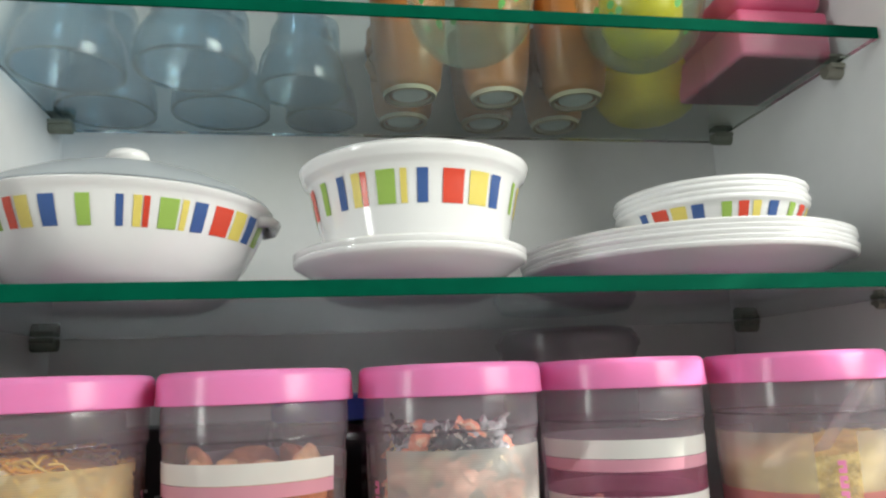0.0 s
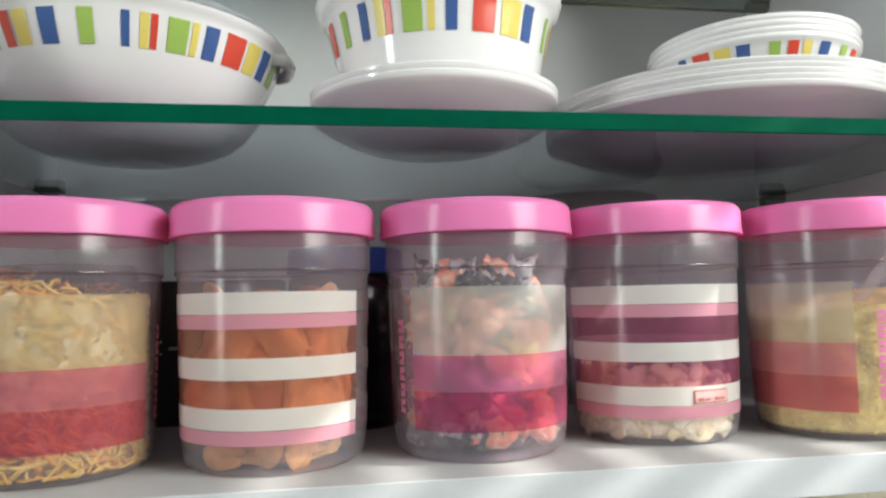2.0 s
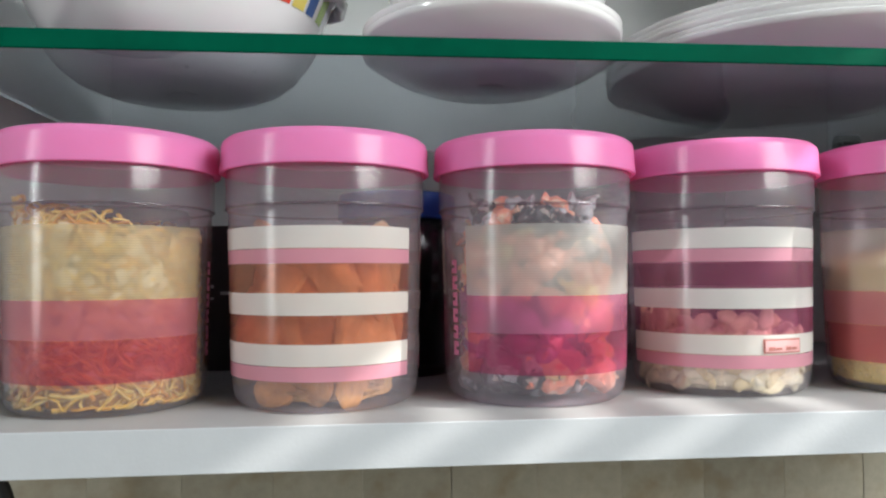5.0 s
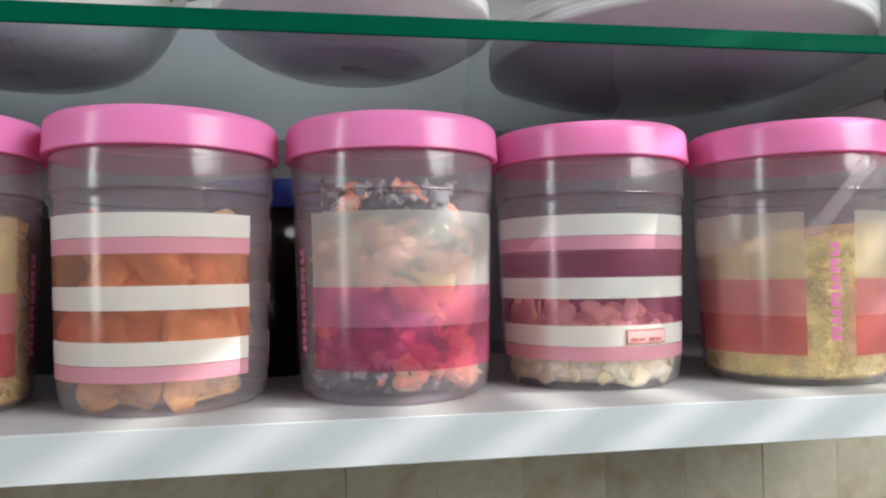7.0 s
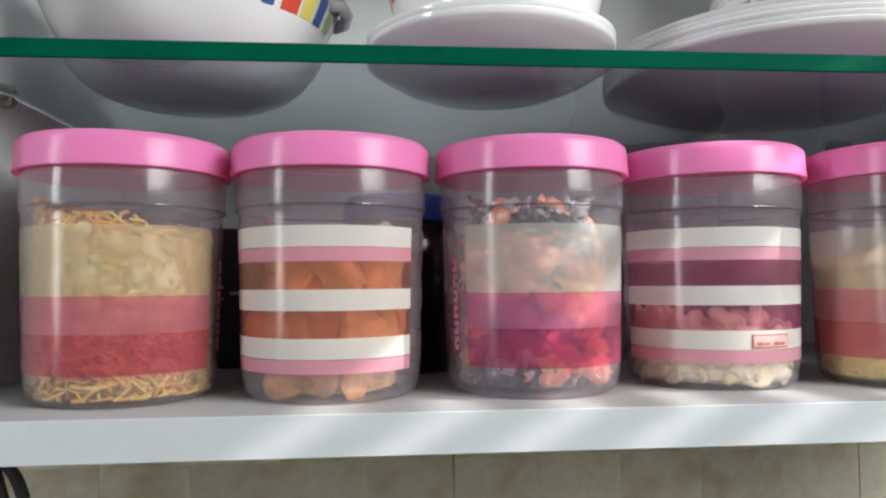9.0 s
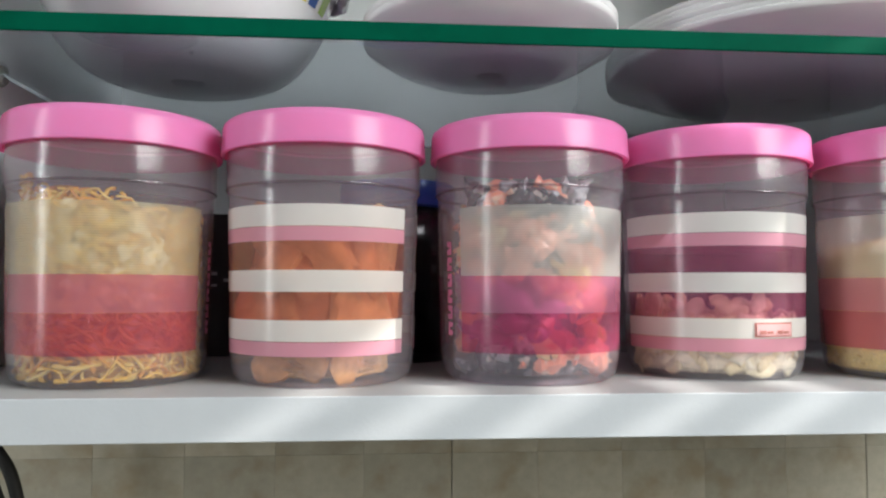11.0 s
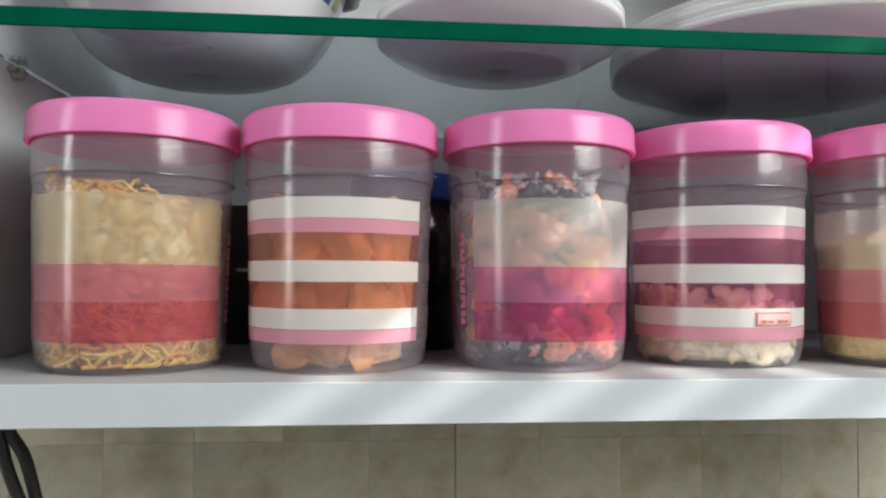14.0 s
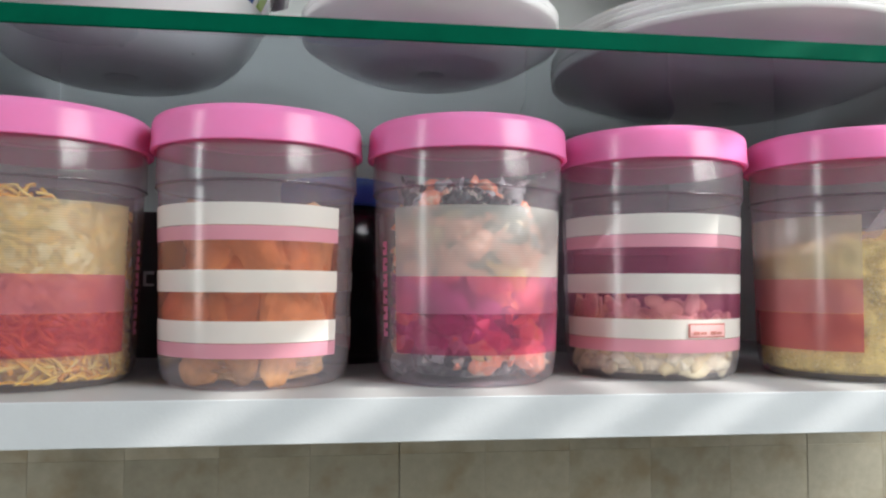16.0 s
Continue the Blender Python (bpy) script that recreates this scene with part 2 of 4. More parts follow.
green_leaf = material("green_leaf_print", (0.12, 0.42, 0.10), 0.3, vary=0.2, scale=90)
yellow_plastic = material("yellow_plastic", (0.98, 0.77, 0.005), 0.3, vary=0.05, scale=40)
pink_box_mat = material("pink_plastic_box", (0.80, 0.14, 0.28), 0.35, vary=0.05, scale=40)
black_box_mat = material("black_carton", (0.015, 0.015, 0.017), 0.4, vary=0.2, scale=60)
grey_print = material("grey_print", (0.4, 0.4, 0.42), 0.5)
blue_cap_mat = material("blue_plastic_cap", (0.02, 0.10, 0.55), 0.3, vary=0.08, scale=60)
dark_bottle = clear_material("dark_bottle_plastic", (0.10, 0.11, 0.13), 0.5, (0.03, 0.034, 0.04), rough=0.1)
tub_clear = clear_material("cloudy_tub_plastic", (0.95, 0.94, 0.95), 0.22, (0.72, 0.68, 0.72), rough=0.2, gloss=0.6)
cable_mat = material("black_cable_rubber", (0.012, 0.012, 0.012), 0.45)
stripe_mats = {
    "r": material("red_glaze", (0.66, 0.07, 0.04), 0.2, vary=0.05),
    "y": material("yellow_glaze", (0.76, 0.63, 0.16), 0.2, vary=0.05),
    "b": material("blue_glaze", (0.05, 0.11, 0.31), 0.2, vary=0.05),
    "g": material("green_glaze", (0.33, 0.50, 0.11), 0.2, vary=0.05),
}
stripe_names = {"r": "red stripe", "y": "yellow stripe", "b": "blue stripe", "g": "green stripe"}


def tile_material():
    m = material("beige_tile", (0.44, 0.405, 0.315), 0.45, vary=0.18, scale=26, bump=0.12, bump_scale=90)
    nt = m.node_tree
    b = nt.nodes["Principled BSDF"]
    src = b.inputs["Base Color"].links[0].from_socket
    oi = nt.nodes.new("ShaderNodeObjectInfo")
    # brownish clouds printed in the glaze, shifted from tile to tile
    tc = nt.nodes.new("ShaderNodeTexCoord")
    cloud = nt.nodes.new("ShaderNodeTexNoise")
    cloud.noise_dimensions = "4D"
    cloud.inputs["Scale"].default_value = 34
    cloud.inputs["Detail"].default_value = 5
    shift = nt.nodes.new("ShaderNodeMath")
    shift.operation = "MULTIPLY"
    shift.inputs[1].default_value = 37.0
    nt.links.new(oi.outputs["Random"], shift.inputs[0])
    nt.links.new(shift.outputs[0], cloud.inputs["W"])
    nt.links.new(tc.outputs["Object"], cloud.inputs["Vector"])
    amount = nt.nodes.new("ShaderNodeMapRange")
    amount.inputs["From Min"].default_value, amount.inputs["From Max"].default_value = 0.48, 0.68
    amount.inputs["To Min"].default_value, amount.inputs["To Max"].default_value = 0.0, 0.75
    nt.links.new(cloud.outputs["Fac"], amount.inputs["Value"])
    stain = nt.nodes.new("ShaderNodeMix")
    stain.data_type = "RGBA"
    nt.links.new(amount.outputs[0], stain.inputs[0])
    nt.links.new(src, stain.inputs[6])
    stain.inputs[7].default_value = (0.33, 0.255, 0.155, 1)
    src = stain.outputs[2]
    mr = nt.nodes.new("ShaderNodeMapRange")
    mr.inputs["To Min"].default_value, mr.inputs["To Max"].default_value = 0.86, 1.12
    nt.links.new(oi.outputs["Random"], mr.inputs["Value"])
    mul = nt.nodes.new("ShaderNodeVectorMath")
    mul.operation = "SCALE"
    nt.links.new(src, mul.inputs[0])
    nt.links.new(mr.outputs[0], mul.inputs["Scale"])
    nt.links.new(mul.outputs[0], b.inputs["Base Color"])
    return m


tile_mat = tile_material()
grout = material("tile_grout", (0.37, 0.335, 0.27), 0.9, vary=0.1, scale=80)

# ---- mesh helpers ----


def mesh_of(name, bm, mats, smooth=False, angle=None):
    me = bpy.data.meshes.new(name)
    bm.normal_update()
    bm.to_mesh(me)
    bm.free()
    for mt in (mats if isinstance(mats, (list, tuple)) else [mats]):
        me.materials.append(mt)
    if smooth:
        for p in me.polygons:
            p.use_smooth = True
        if angle:
            me.set_sharp_from_angle(angle=radians(angle))
    return me


def part(name, bm, mat, parent=None, label="", smooth=False, angle=None):
    ob = new(name, mesh_of(name, bm, mat, smooth, angle))
    if parent is not None:
        ob.parent = parent
    if label:
        ob["label"] = label
    return ob


def base(name, x, y, z, label, category, group="", kind="", rz=0):
    ob = new(name)
    ob.empty_display_size = 0.02
    ob.matrix_basis = pose(x, y, z, 0, 0, rz)
    return tagged(ob, label, category, group, kind)


def box_bm(x0, x1, y0, y1, z0, z1, bevel=0.0, seg=2):
    bm = bmesh.new()
    bmesh.ops.create_cube(bm, size=1)
    for v in bm.verts:
        v.co = Vector((x0 + (v.co.x + 0.5) * (x1 - x0), y0 + (v.co.y + 0.5) * (y1 - y0), z0 + (v.co.z + 0.5) * (z1 - z0)))
    if bevel > 0:
        bmesh.ops.bevel(bm, geom=bm.edges[:], offset=bevel, segments=seg, profile=0.5, affect="EDGES")
    return bm


def lathe(profile, n=96, bm=None, closed_start=True, closed_end=True, loop=False):
    """Turn a row of (radius, height) about z. loop joins the last ring to the first."""
    bm = bm or bmesh.new()
    rings = []
    for r, z in profile:
        if r < 1e-6:
            rings.append([bm.verts.new((0, 0, z))])
        else:
            rings.append([bm.verts.new((r * math.sin(2 * math.pi * i / n), -r * math.cos(2 * math.pi * i / n), z)) for i in range(n)])
    pairs = list(zip(rings, rings[1:]))
    if loop:
        pairs.append((rings[-1], rings[0]))
    for a, b in pairs:
        for i in range(n):
            j = (i + 1) % n
            if len(a) == 1 and len(b) == 1:
                continue
            if len(a) == 1:
                bm.faces.new((a[0], b[j], b[i]))
            elif len(b) == 1:
                bm.faces.new((a[i], a[j], b[0]))
            else:
                bm.faces.new((a[i], a[j], b[j], b[i]))
    bmesh.ops.recalc_face_normals(bm, faces=bm.faces)
    return bm


def band_bm(r0, z0, r1, z1, a0, a1, thick=0.0, n=None, steps=1):
    """A curved patch from height z0 (radius r0) to z1 (radius r1), from angle a0 to a1 (degrees from the front)."""
    bm = bmesh.new()
    n = n or max(2, int(abs(a1 - a0) / 3))
    grid = []
    for k in range(steps + 1):
        f = k / steps
        r, z = r0 + (r1 - r0) * f, z0 + (z1 - z0) * f
        grid.append([bm.verts.new((r * math.sin(radians(a0 + (a1 - a0) * i / n)), -r * math.cos(radians(a0 + (a1 - a0) * i / n)), z)) for i in range(n + 1)])
    for k in range(steps):
        for i in range(n):
            bm.faces.new((grid[k][i], grid[k][i + 1], grid[k + 1][i + 1], grid[k + 1][i]))
    return bm


def tube_bm(points, radius, sides=8, bm=None, caps=True):
    bm = bm or bmesh.new()
    pts = [Vector(p) for p in points]
    rings = []
    for i, p in enumerate(pts):
        d = (pts[min(i + 1, len(pts) - 1)] - pts[max(i - 1, 0)]).normalized()
        side = d.cross(Vector((0, 0, 1)))
        if side.length < 1e-3:
            side = d.cross(Vector((0, 1, 0)))
        side.normalize()
        up = side.cross(d).normalized()
        rad = radius[i] if isinstance(radius, (list, tuple)) else radius
        rings.append([bm.verts.new(p + rad * (math.cos(2 * math.pi * k / sides) * side + math.sin(2 * math.pi * k / sides) * up)) for k in range(sides)])
    for a, b in zip(rings, rings[1:]):
        for k in range(sides):
            j = (k + 1) % sides
            bm.faces.new((a[k], a[j], b[j], b[k]))
    if caps:
        bm.faces.new(rings[0][::-1])
        bm.faces.new(rings[-1])
    return bm


# ---- the cabinet and the room ----
SHELF_TOP, SHELF_LOW, SHELF_FRONT = 1.5009, 1.4839, -0.0255
LEFT, RIGHT, BACK = -0.2125, 0.3610, 0.258
GLASS_LOW, GLASS_TOP = 1.6539, 1.6622
UPPER_LOW, UPPER_TOP, UPPER_FRONT = 1.8225, 1.8305, 0.043
CAB_TOP = 1.985


def structure(name, bm, mat, label, category, smooth=False):
    ob = part(name, bm, mat, None, "", smooth)
    return tagged(ob, label, category, kind="structure")


structure("cabinet_side_left", box_bm(LEFT - 0.018, LEFT, SHELF_FRONT, BACK, SHELF_TOP, CAB_TOP, 0.0008, 1), laminate, "white laminate side panel of the wall cabinet", "cabinet panel")
structure("cabinet_side_right", box_bm(RIGHT, RIGHT + 0.018, SHELF_FRONT, BACK, SHELF_TOP, CAB_TOP, 0.0008, 1), laminate, "white laminate side panel of the wall cabinet", "cabinet panel")
structure("cabinet_back", box_bm(LEFT - 0.018, RIGHT + 0.018, BACK, BACK + 0.008, SHELF_LOW, CAB_TOP), laminate, "white laminate back panel of the wall cabinet", "cabinet panel")
structure("cabinet_top", box_bm(LEFT - 0.018, RIGHT + 0.018, SHELF_FRONT, BACK, CAB_TOP, CAB_TOP + 0.018), laminate, "white laminate top board of the wall cabinet", "cabinet panel")
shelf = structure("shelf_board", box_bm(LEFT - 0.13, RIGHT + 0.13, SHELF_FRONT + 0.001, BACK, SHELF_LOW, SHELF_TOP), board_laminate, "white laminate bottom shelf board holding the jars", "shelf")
part("edge_strip", box_bm(LEFT - 0.13, RIGHT + 0.13, SHELF_FRONT, SHELF_FRONT + 0.0009, SHELF_LOW - 0.0002, SHELF_TOP + 0.0002, 0.0003, 1), edge_band, shelf, "pale glossy edge banding")

WALL = BACK + 0.008
structure("wall_north", box_bm(-1.5, 1.1, WALL + 0.006, WALL + 0.15, 0, 2.7), grout, "tiled kitchen wall behind the cabinet", "wall")
structure("floor", box_bm(-1.5, 1.1, -2.4, WALL, -0.1, 0), floor_mat, "plain stone kitchen floor", "floor")
structure("ceiling", box_bm(-1.6, 1.2, -2.5, WALL, 2.7, 2.8), wall_paint, "plain painted ceiling", "ceiling")
structure("wall_south", box_bm(-1.6, 1.2, -2.5, -2.4, 0, 2.7), wall_paint, "plain painted kitchen wall", "wall")


def wall_with_window(name, x0, x1, wy0, wy1, wz0, wz1):
    bm = bmesh.new()
    for a, b, c, d in ((-2.4, wy0, 0, 2.7), (wy1, WALL, 0, 2.7), (wy0, wy1, 0, wz0), (wy0, wy1, wz1, 2.7)):
        o = box_bm(x0, x1, a, b, c, d)
        me = bpy.data.meshes.new("tmp")
        o.to_mesh(me)
        o.free()
        bm.from_mesh(me)
        bpy.data.meshes.remove(me)
    return structure(name, bm, wall_paint, "painted kitchen wall with a window opening", "wall")


wall_with_window("wall_east", 1.1, 1.2, -1.25, -0.13, 1.15, 2.45)
wall_with_window("wall_west", -1.6, -1.5, -0.95, -0.55, 1.1, 2.4)

# a slatted blind that breaks the sunlight into streaks
blind = base("window_1", 1.16, -0.69, 1.15, "kitchen window with a slatted blind in the painted wall", "window", kind="structure")
slat_mesh = mesh_of("slat", box_bm(-0.001, 0.001, -0.555, 0.555, -0.0095, 0.0095, 0.0004, 1), edge_band)
for k in range(34):
    ob = new("slat", slat_mesh)
    ob.parent = blind
    ob.matrix_basis = pose(0, 0, 0.02 + k * 0.0335)

# unseen box, added to keep the high sun off the left jars
part("sun_stop", box_bm(-0.028, 0.028, -0.558, 0.558, 1.14, 1.298, 0.004, 2), edge_band, blind, "unseen box added to cut off the upper sunlight")

# ---- glass shelves with their pins ----


def glass_shelf(name, z0, z1, front, label, glass):
    top = base(name, 0, 0, z0, label, "glass shelf")
    h = z1 - z0
    bm = box_bm(LEFT + 0.003, RIGHT - 0.003, front + 0.0004, BACK - 0.004, 0, h)
    pane = part("pane", bm, glass, top)
    pane.visible_shadow = glass is shelf_glass
    part("front_edge", box_bm(LEFT + 0.003, RIGHT - 0.003, front - 0.0012, front, -0.0001, h + 0.0001, 0.0005, 2), glass_edge, top, "polished dark green front edge")
    return top


glass_shelf("glass_shelf", GLASS_LOW, GLASS_TOP, 0.0051, "clear glass shelf with a green edge, carrying white crockery", shelf_glass)
glass_shelf("glass_shelf", UPPER_LOW, UPPER_TOP, UPPER_FRONT, "clear glass shelf with a green edge, carrying tumblers and cups", upper_glass)


def shelf_pin(x, y, z, sign):
    pin = base("shelf_pin", x, y, z, "small metal pin with dark pad under the glass shelf", "shelf pin", "pins of the glass shelves")
    slim = y < 0.15 and z == GLASS_LOW
    long = 0.0180 if y > 0.15 else 0.0065 if slim else 0.0125
    mat = pin_pad if y > 0.15 else steel
    rad, drop = (0.0032, 0.0034) if slim else (0.005, 0.0056)
    bm = lathe([(0, 0), (rad - 0.0008, 0), (rad, 0.0008), (rad, long - 0.001), (rad - 0.0008, long), (0, long)], 24)
    bmesh.ops.rotate(bm, verts=bm.verts, matrix=Matrix.Rotation(radians(90 * sign), 3, "Y"))
    bmesh.ops.translate(bm, verts=bm.verts, vec=(0, 0, -drop))
    part("stud", bm, mat, pin, "", True, 40)
    lo, hi = (0.0002, long - 0.0010) if sign > 0 else (0.0010 - long, -0.0002)
    part("lower_jaw", box_bm(lo, hi, -0.007, 0.007, -0.0036 if slim else -0.0042, -0.0003, 0.0012, 2), mat, pin)
    part("upper_jaw", box_bm(lo, hi, -0.007, 0.007, 0.0086, 0.0115, 0.0012, 2), mat, pin)
    return pin


for z in (GLASS_LOW, UPPER_LOW):
    for y in ((0.074, 0.221) if z == GLASS_LOW else (0.084, 0.228)):
        shelf_pin(LEFT, y, z, 1)
        shelf_pin(RIGHT, y, z, -1)

# ---- jars ----
JAR_R, LID_R = 0.0445, 0.0484
JARS = [(-0.1354, 0.0372), (-0.0372, 0.0363), (0.0622, 0.0372), (0.1605, 0.0492), (0.2605, 0.0345)]
LID_Z0, LID_Z1 = 0.1038, 0.1192
PANEL = 152.0


def jar_side(z):
    """The jar narrows a little towards its base."""
    return JAR_R - 0.0017 * max(0.0, 0.084 - z) / 0.072


def jar_shell():
    r = JAR_R
    outer = [(0, 0.0012), (r - 0.011, 0.0012), (r - 0.009, 0.0), (r - 0.0065, 0.0003), (r - 0.0036, 0.0024), (r - 0.0024, 0.0060), (jar_side(0.012), 0.012), (jar_side(0.048), 0.048), (r, 0.084), (r + 0.0002, 0.0858), (r + 0.0010, 0.0874), (r + 0.0012, 0.0890), (r + 0.0012, 0.1015), (r + 0.0008, 0.1045), (r + 0.0008, 0.113)]
    return lathe(outer, 96)


def jar_lid():
    r = LID_R
    prof = [(0, LID_Z1 - 0.0015), (r - 0.007, LID_Z1 - 0.0015), (r - 0.0055, LID_Z1), (r - 0.0028, LID_Z1 - 0.0002), (r - 0.0012, LID_Z1 - 0.0016), (r - 0.0006, LID_Z1 - 0.0035), (r - 0.0003, LID_Z0 + 0.004), (r, LID_Z0 + 0.0022), (r, LID_Z0 + 0.0004), (r - 0.0004, LID_Z0), (r - 0.0018, LID_Z0)]
    return lathe(prof, 96)


def lid_inside():
    r = LID_R - 0.0020
    return lathe([(r, LID_Z0 + 0.0002), (r, LID_Z1 - 0.0050), (r - 0.0012, LID_Z1 - 0.0040), (0, LID_Z1 - 0.0040)], 96)


BANDS_STRIPED = [(0.0689, 0.0782, label_white, "white_band"), (0.0626, 0.0686, label_pink, "pink_band"), (0.0504, 0.0624, label_plum, "film_band"), (0.0410, 0.0502, label_white, "white_band"), (0.0292, 0.0408, label_plum, "film_band"), (0.0200, 0.0290, label_white, "white_band"), (0.0137, 0.0197, label_pink, "pink_band")]
BANDS_FILM = [(0.0482, 0.0788, label_frost, "frosted_band"), (0.0320, 0.0481, label_rose, "rose_band"), (0.0143, 0.0319, label_crimson, "crimson_band")]


def jar(x, y, bands, start, label, tint=None, panel_width=PANEL):
    top = base("storage_jar", x, y, SHELF_TOP, label, "jar", "pink-lidded jars on the shelf")
    part("body", jar_shell(), jar_clear, top, "clear plastic body", True, 50)
    part("neck_ring", lathe([(JAR_R + 0.0009, 0.0868), (JAR_R + 0.0014, 0.0872), (JAR_R + 0.0015, 0.0876), (JAR_R + 0.0013, 0.0881)], 96, closed_start=False, closed_end=False), neck_clear, top, "", True)
    lid = part("lid", jar_lid(), lid_pink, top, "glossy pink screw lid", True, 35)
    part("lid_inside", lid_inside(), lid_inner, lid, "pink inside of the lid", True, 35)
    for panel in (0, 1):
        a0 = start + 180 * panel
        for z0, z1, mat, name in bands:
            if tint and mat is label_plum:
                mat = tint
            part(name, band_bm(jar_side(z0) + 0.00025, z0, jar_side(z1) + 0.00025, z1, a0, a0 + panel_width), mat, top, "", True)
        # plain bars for the upright lettering between the label panels
        if bands is BANDS_STRIPED:
            continue
        mid = a0 - 12
        for k in range(6):
            z0 = 0.021 + k * 0.0074
            for w0, w1, h0, h1 in ((-2.7, 2.7, 0.0, 0.0024), (-2.7, 2.7, 0.0038, 0.0062), (0.4 if k % 2 else -2.7, 2.7 if k % 2 else -0.4, 0.0024, 0.0038)):
                part("mark", band_bm(jar_side(z0) + 0.0003, z0 + h0, jar_side(z0) + 0.0003, z0 + h1, mid + w0, mid + w1), mark_pink, top)
    return top


BANDS_CRUMB = [
    (0.0482, 0.0780, clear_material("pale_frost_print", (0.98, 0.97, 0.95), 0.40, (0.78, 0.73, 0.63), rough=0.25, gloss=0.6, lines=0.02), "frosted_band"),
    (0.0320, 0.0481, clear_material("dusty_rose_print", (0.96, 0.64, 0.68), 0.52, (0.78, 0.36, 0.43), rough=0.2, gloss=0.6, uneven=0.08), "rose_band"),
    (0.0143, 0.0319, clear_material("brick_red_print", (0.95, 0.52, 0.54), 0.46, (0.70, 0.23, 0.28), rough=0.2, gloss=0.6, uneven=0.08), "crimson_band"),
]
BANDS_SWEETS = [
    (0.0482, 0.0790, clear_material("white_frost_print", (0.98, 0.98, 0.97), 0.46, (0.70, 0.72, 0.69), rough=0.25, gloss=0.6, lines=0.03), "frosted_band"),
    (0.0320, 0.0481, clear_material("magenta_film_print", (0.96, 0.56, 0.72), 0.38, (0.80, 0.34, 0.52), rough=0.2, gloss=0.6, uneven=0.06), "rose_band"),
    (0.0143, 0.0319, clear_material("wine_film_print", (0.92, 0.46, 0.54), 0.32, (0.58, 0.14, 0.30), rough=0.2, gloss=0.6, uneven=0.06), "crimson_band"),
]
label_amber = clear_material("brown_red_film_print", (0.96, 0.70, 0.58), 0.12, (0.70, 0.28, 0.24), rough=0.2, gloss=0.6, uneven=0.05)
jar(*JARS[0], BANDS_FILM, -78, "clear plastic jar with pink lid, full of golden fried strands")
jar(*JARS[1], BANDS_STRIPED, -93.7, "clear pink-lidded plastic jar with white stripes, full of brown biscuits", label_amber)
jar(*JARS[2], BANDS_SWEETS, -55, "clear plastic jar with pink lid, full of wrapped sweets")
nut_jar = jar(*JARS[3], BANDS_STRIPED, -90, "clear pink-lidded plastic jar with white stripes, part-filled with nuts", panel_width=164.0)
jar(*JARS[4], BANDS_CRUMB, 1.0, "clear plastic jar with pink lid, filled with fine yellow crumbs")

# small badge on the striped jar
R = jar_side(0.024) + 0.0005
part("badge", band_bm(R, 0.0206, R, 0.0272, 0, 28), badge_frame, nut_jar, "small red-framed badge")
part("badge_face", band_bm(R + 0.0003, 0.0213, R + 0.0003, 0.0265, 1.2, 26.8), material("badge_rose", (0.75, 0.42, 0.42), 0.4), nut_jar)
for a0, a1, z0, z1 in ((3, 7, 0.0219, 0.0236), (7.5, 12, 0.0222, 0.0233), (15, 19, 0.0220, 0.0236), (19.5, 24, 0.0221, 0.0233)):
    part("badge_mark", band_bm(R + 0.0006, z0, R + 0.0006, z1, a0, a1), badge_frame, nut_jar)

# ---- what the jars hold ----
rng = random.Random(7)
IN_R = JAR_R - 0.0038


def rounded_core(r, h, tilt=0.0, wob=0.0015, n=48, rows=14):
    """A heap that fills the jar: an uneven cylinder with a sloping top."""
    bm = bmesh.new()
    rings = []
    for k in range(rows + 1):
        f = k / rows
        ring = []
        for i in range(n):
            a = 2 * math.pi * i / n
            rr = r + wob * noise.noise(Vector((math.cos(a) * 4, math.sin(a) * 4, f * 9)))
            hh = h + tilt * math.sin(a) * r + 0.003 * noise.noise(Vector((a * 3, 0.5, 2)))
            if k == 0:
                rr *= 0.93
            ring.append(bm.verts.new((rr * math.sin(a), -rr * math.cos(a), 0.003 + f * (hh - 0.003))))
        rings.append(ring)
    for a, b in zip(rings, rings[1:]):
        for i in range(n):
            bm.faces.new((a[i], a[(i + 1) % n], b[(i + 1) % n], b[i]))
    mid = bm.verts.new((0, 0, h + 0.004))
    for i in range(n):
        bm.faces.new((rings[-1][i], rings[-1][(i + 1) % n], mid))
    low = bm.verts.new((0, 0, 0.003))
    for i in range(n):
        bm.faces.new((rings[0][(i + 1) % n], rings[0][i], low))
    return bm


# golden strands
heap = base("fried_strands", *JARS[0], SHELF_TOP, "golden fried gram strands packed in the jar", "snack", kind="stuff")
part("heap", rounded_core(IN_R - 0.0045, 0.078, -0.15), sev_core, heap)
verts, faces = [], []


def strand(points, rad, sides=5):
    pts = [Vector(p) for p in points]
    first = len(verts)
    for i, p in enumerate(pts):
        d = (pts[min(i + 1, len(pts) - 1)] - pts[max(i - 1, 0)]).normalized()
        s = d.cross(Vector((0.3, 0.2, 1))).normalized()
        u = s.cross(d)
        for k in range(sides):
            verts.append(p + rad * (math.cos(2 * math.pi * k / sides) * s + math.sin(2 * math.pi * k / sides) * u))
    for i in range(len(pts) - 1):
        for k in range(sides):
            j = (k + 1) % sides
            faces.append((first + i * sides + k, first + i * sides + j, first + (i + 1) * sides + j, first + (i + 1) * sides + k))


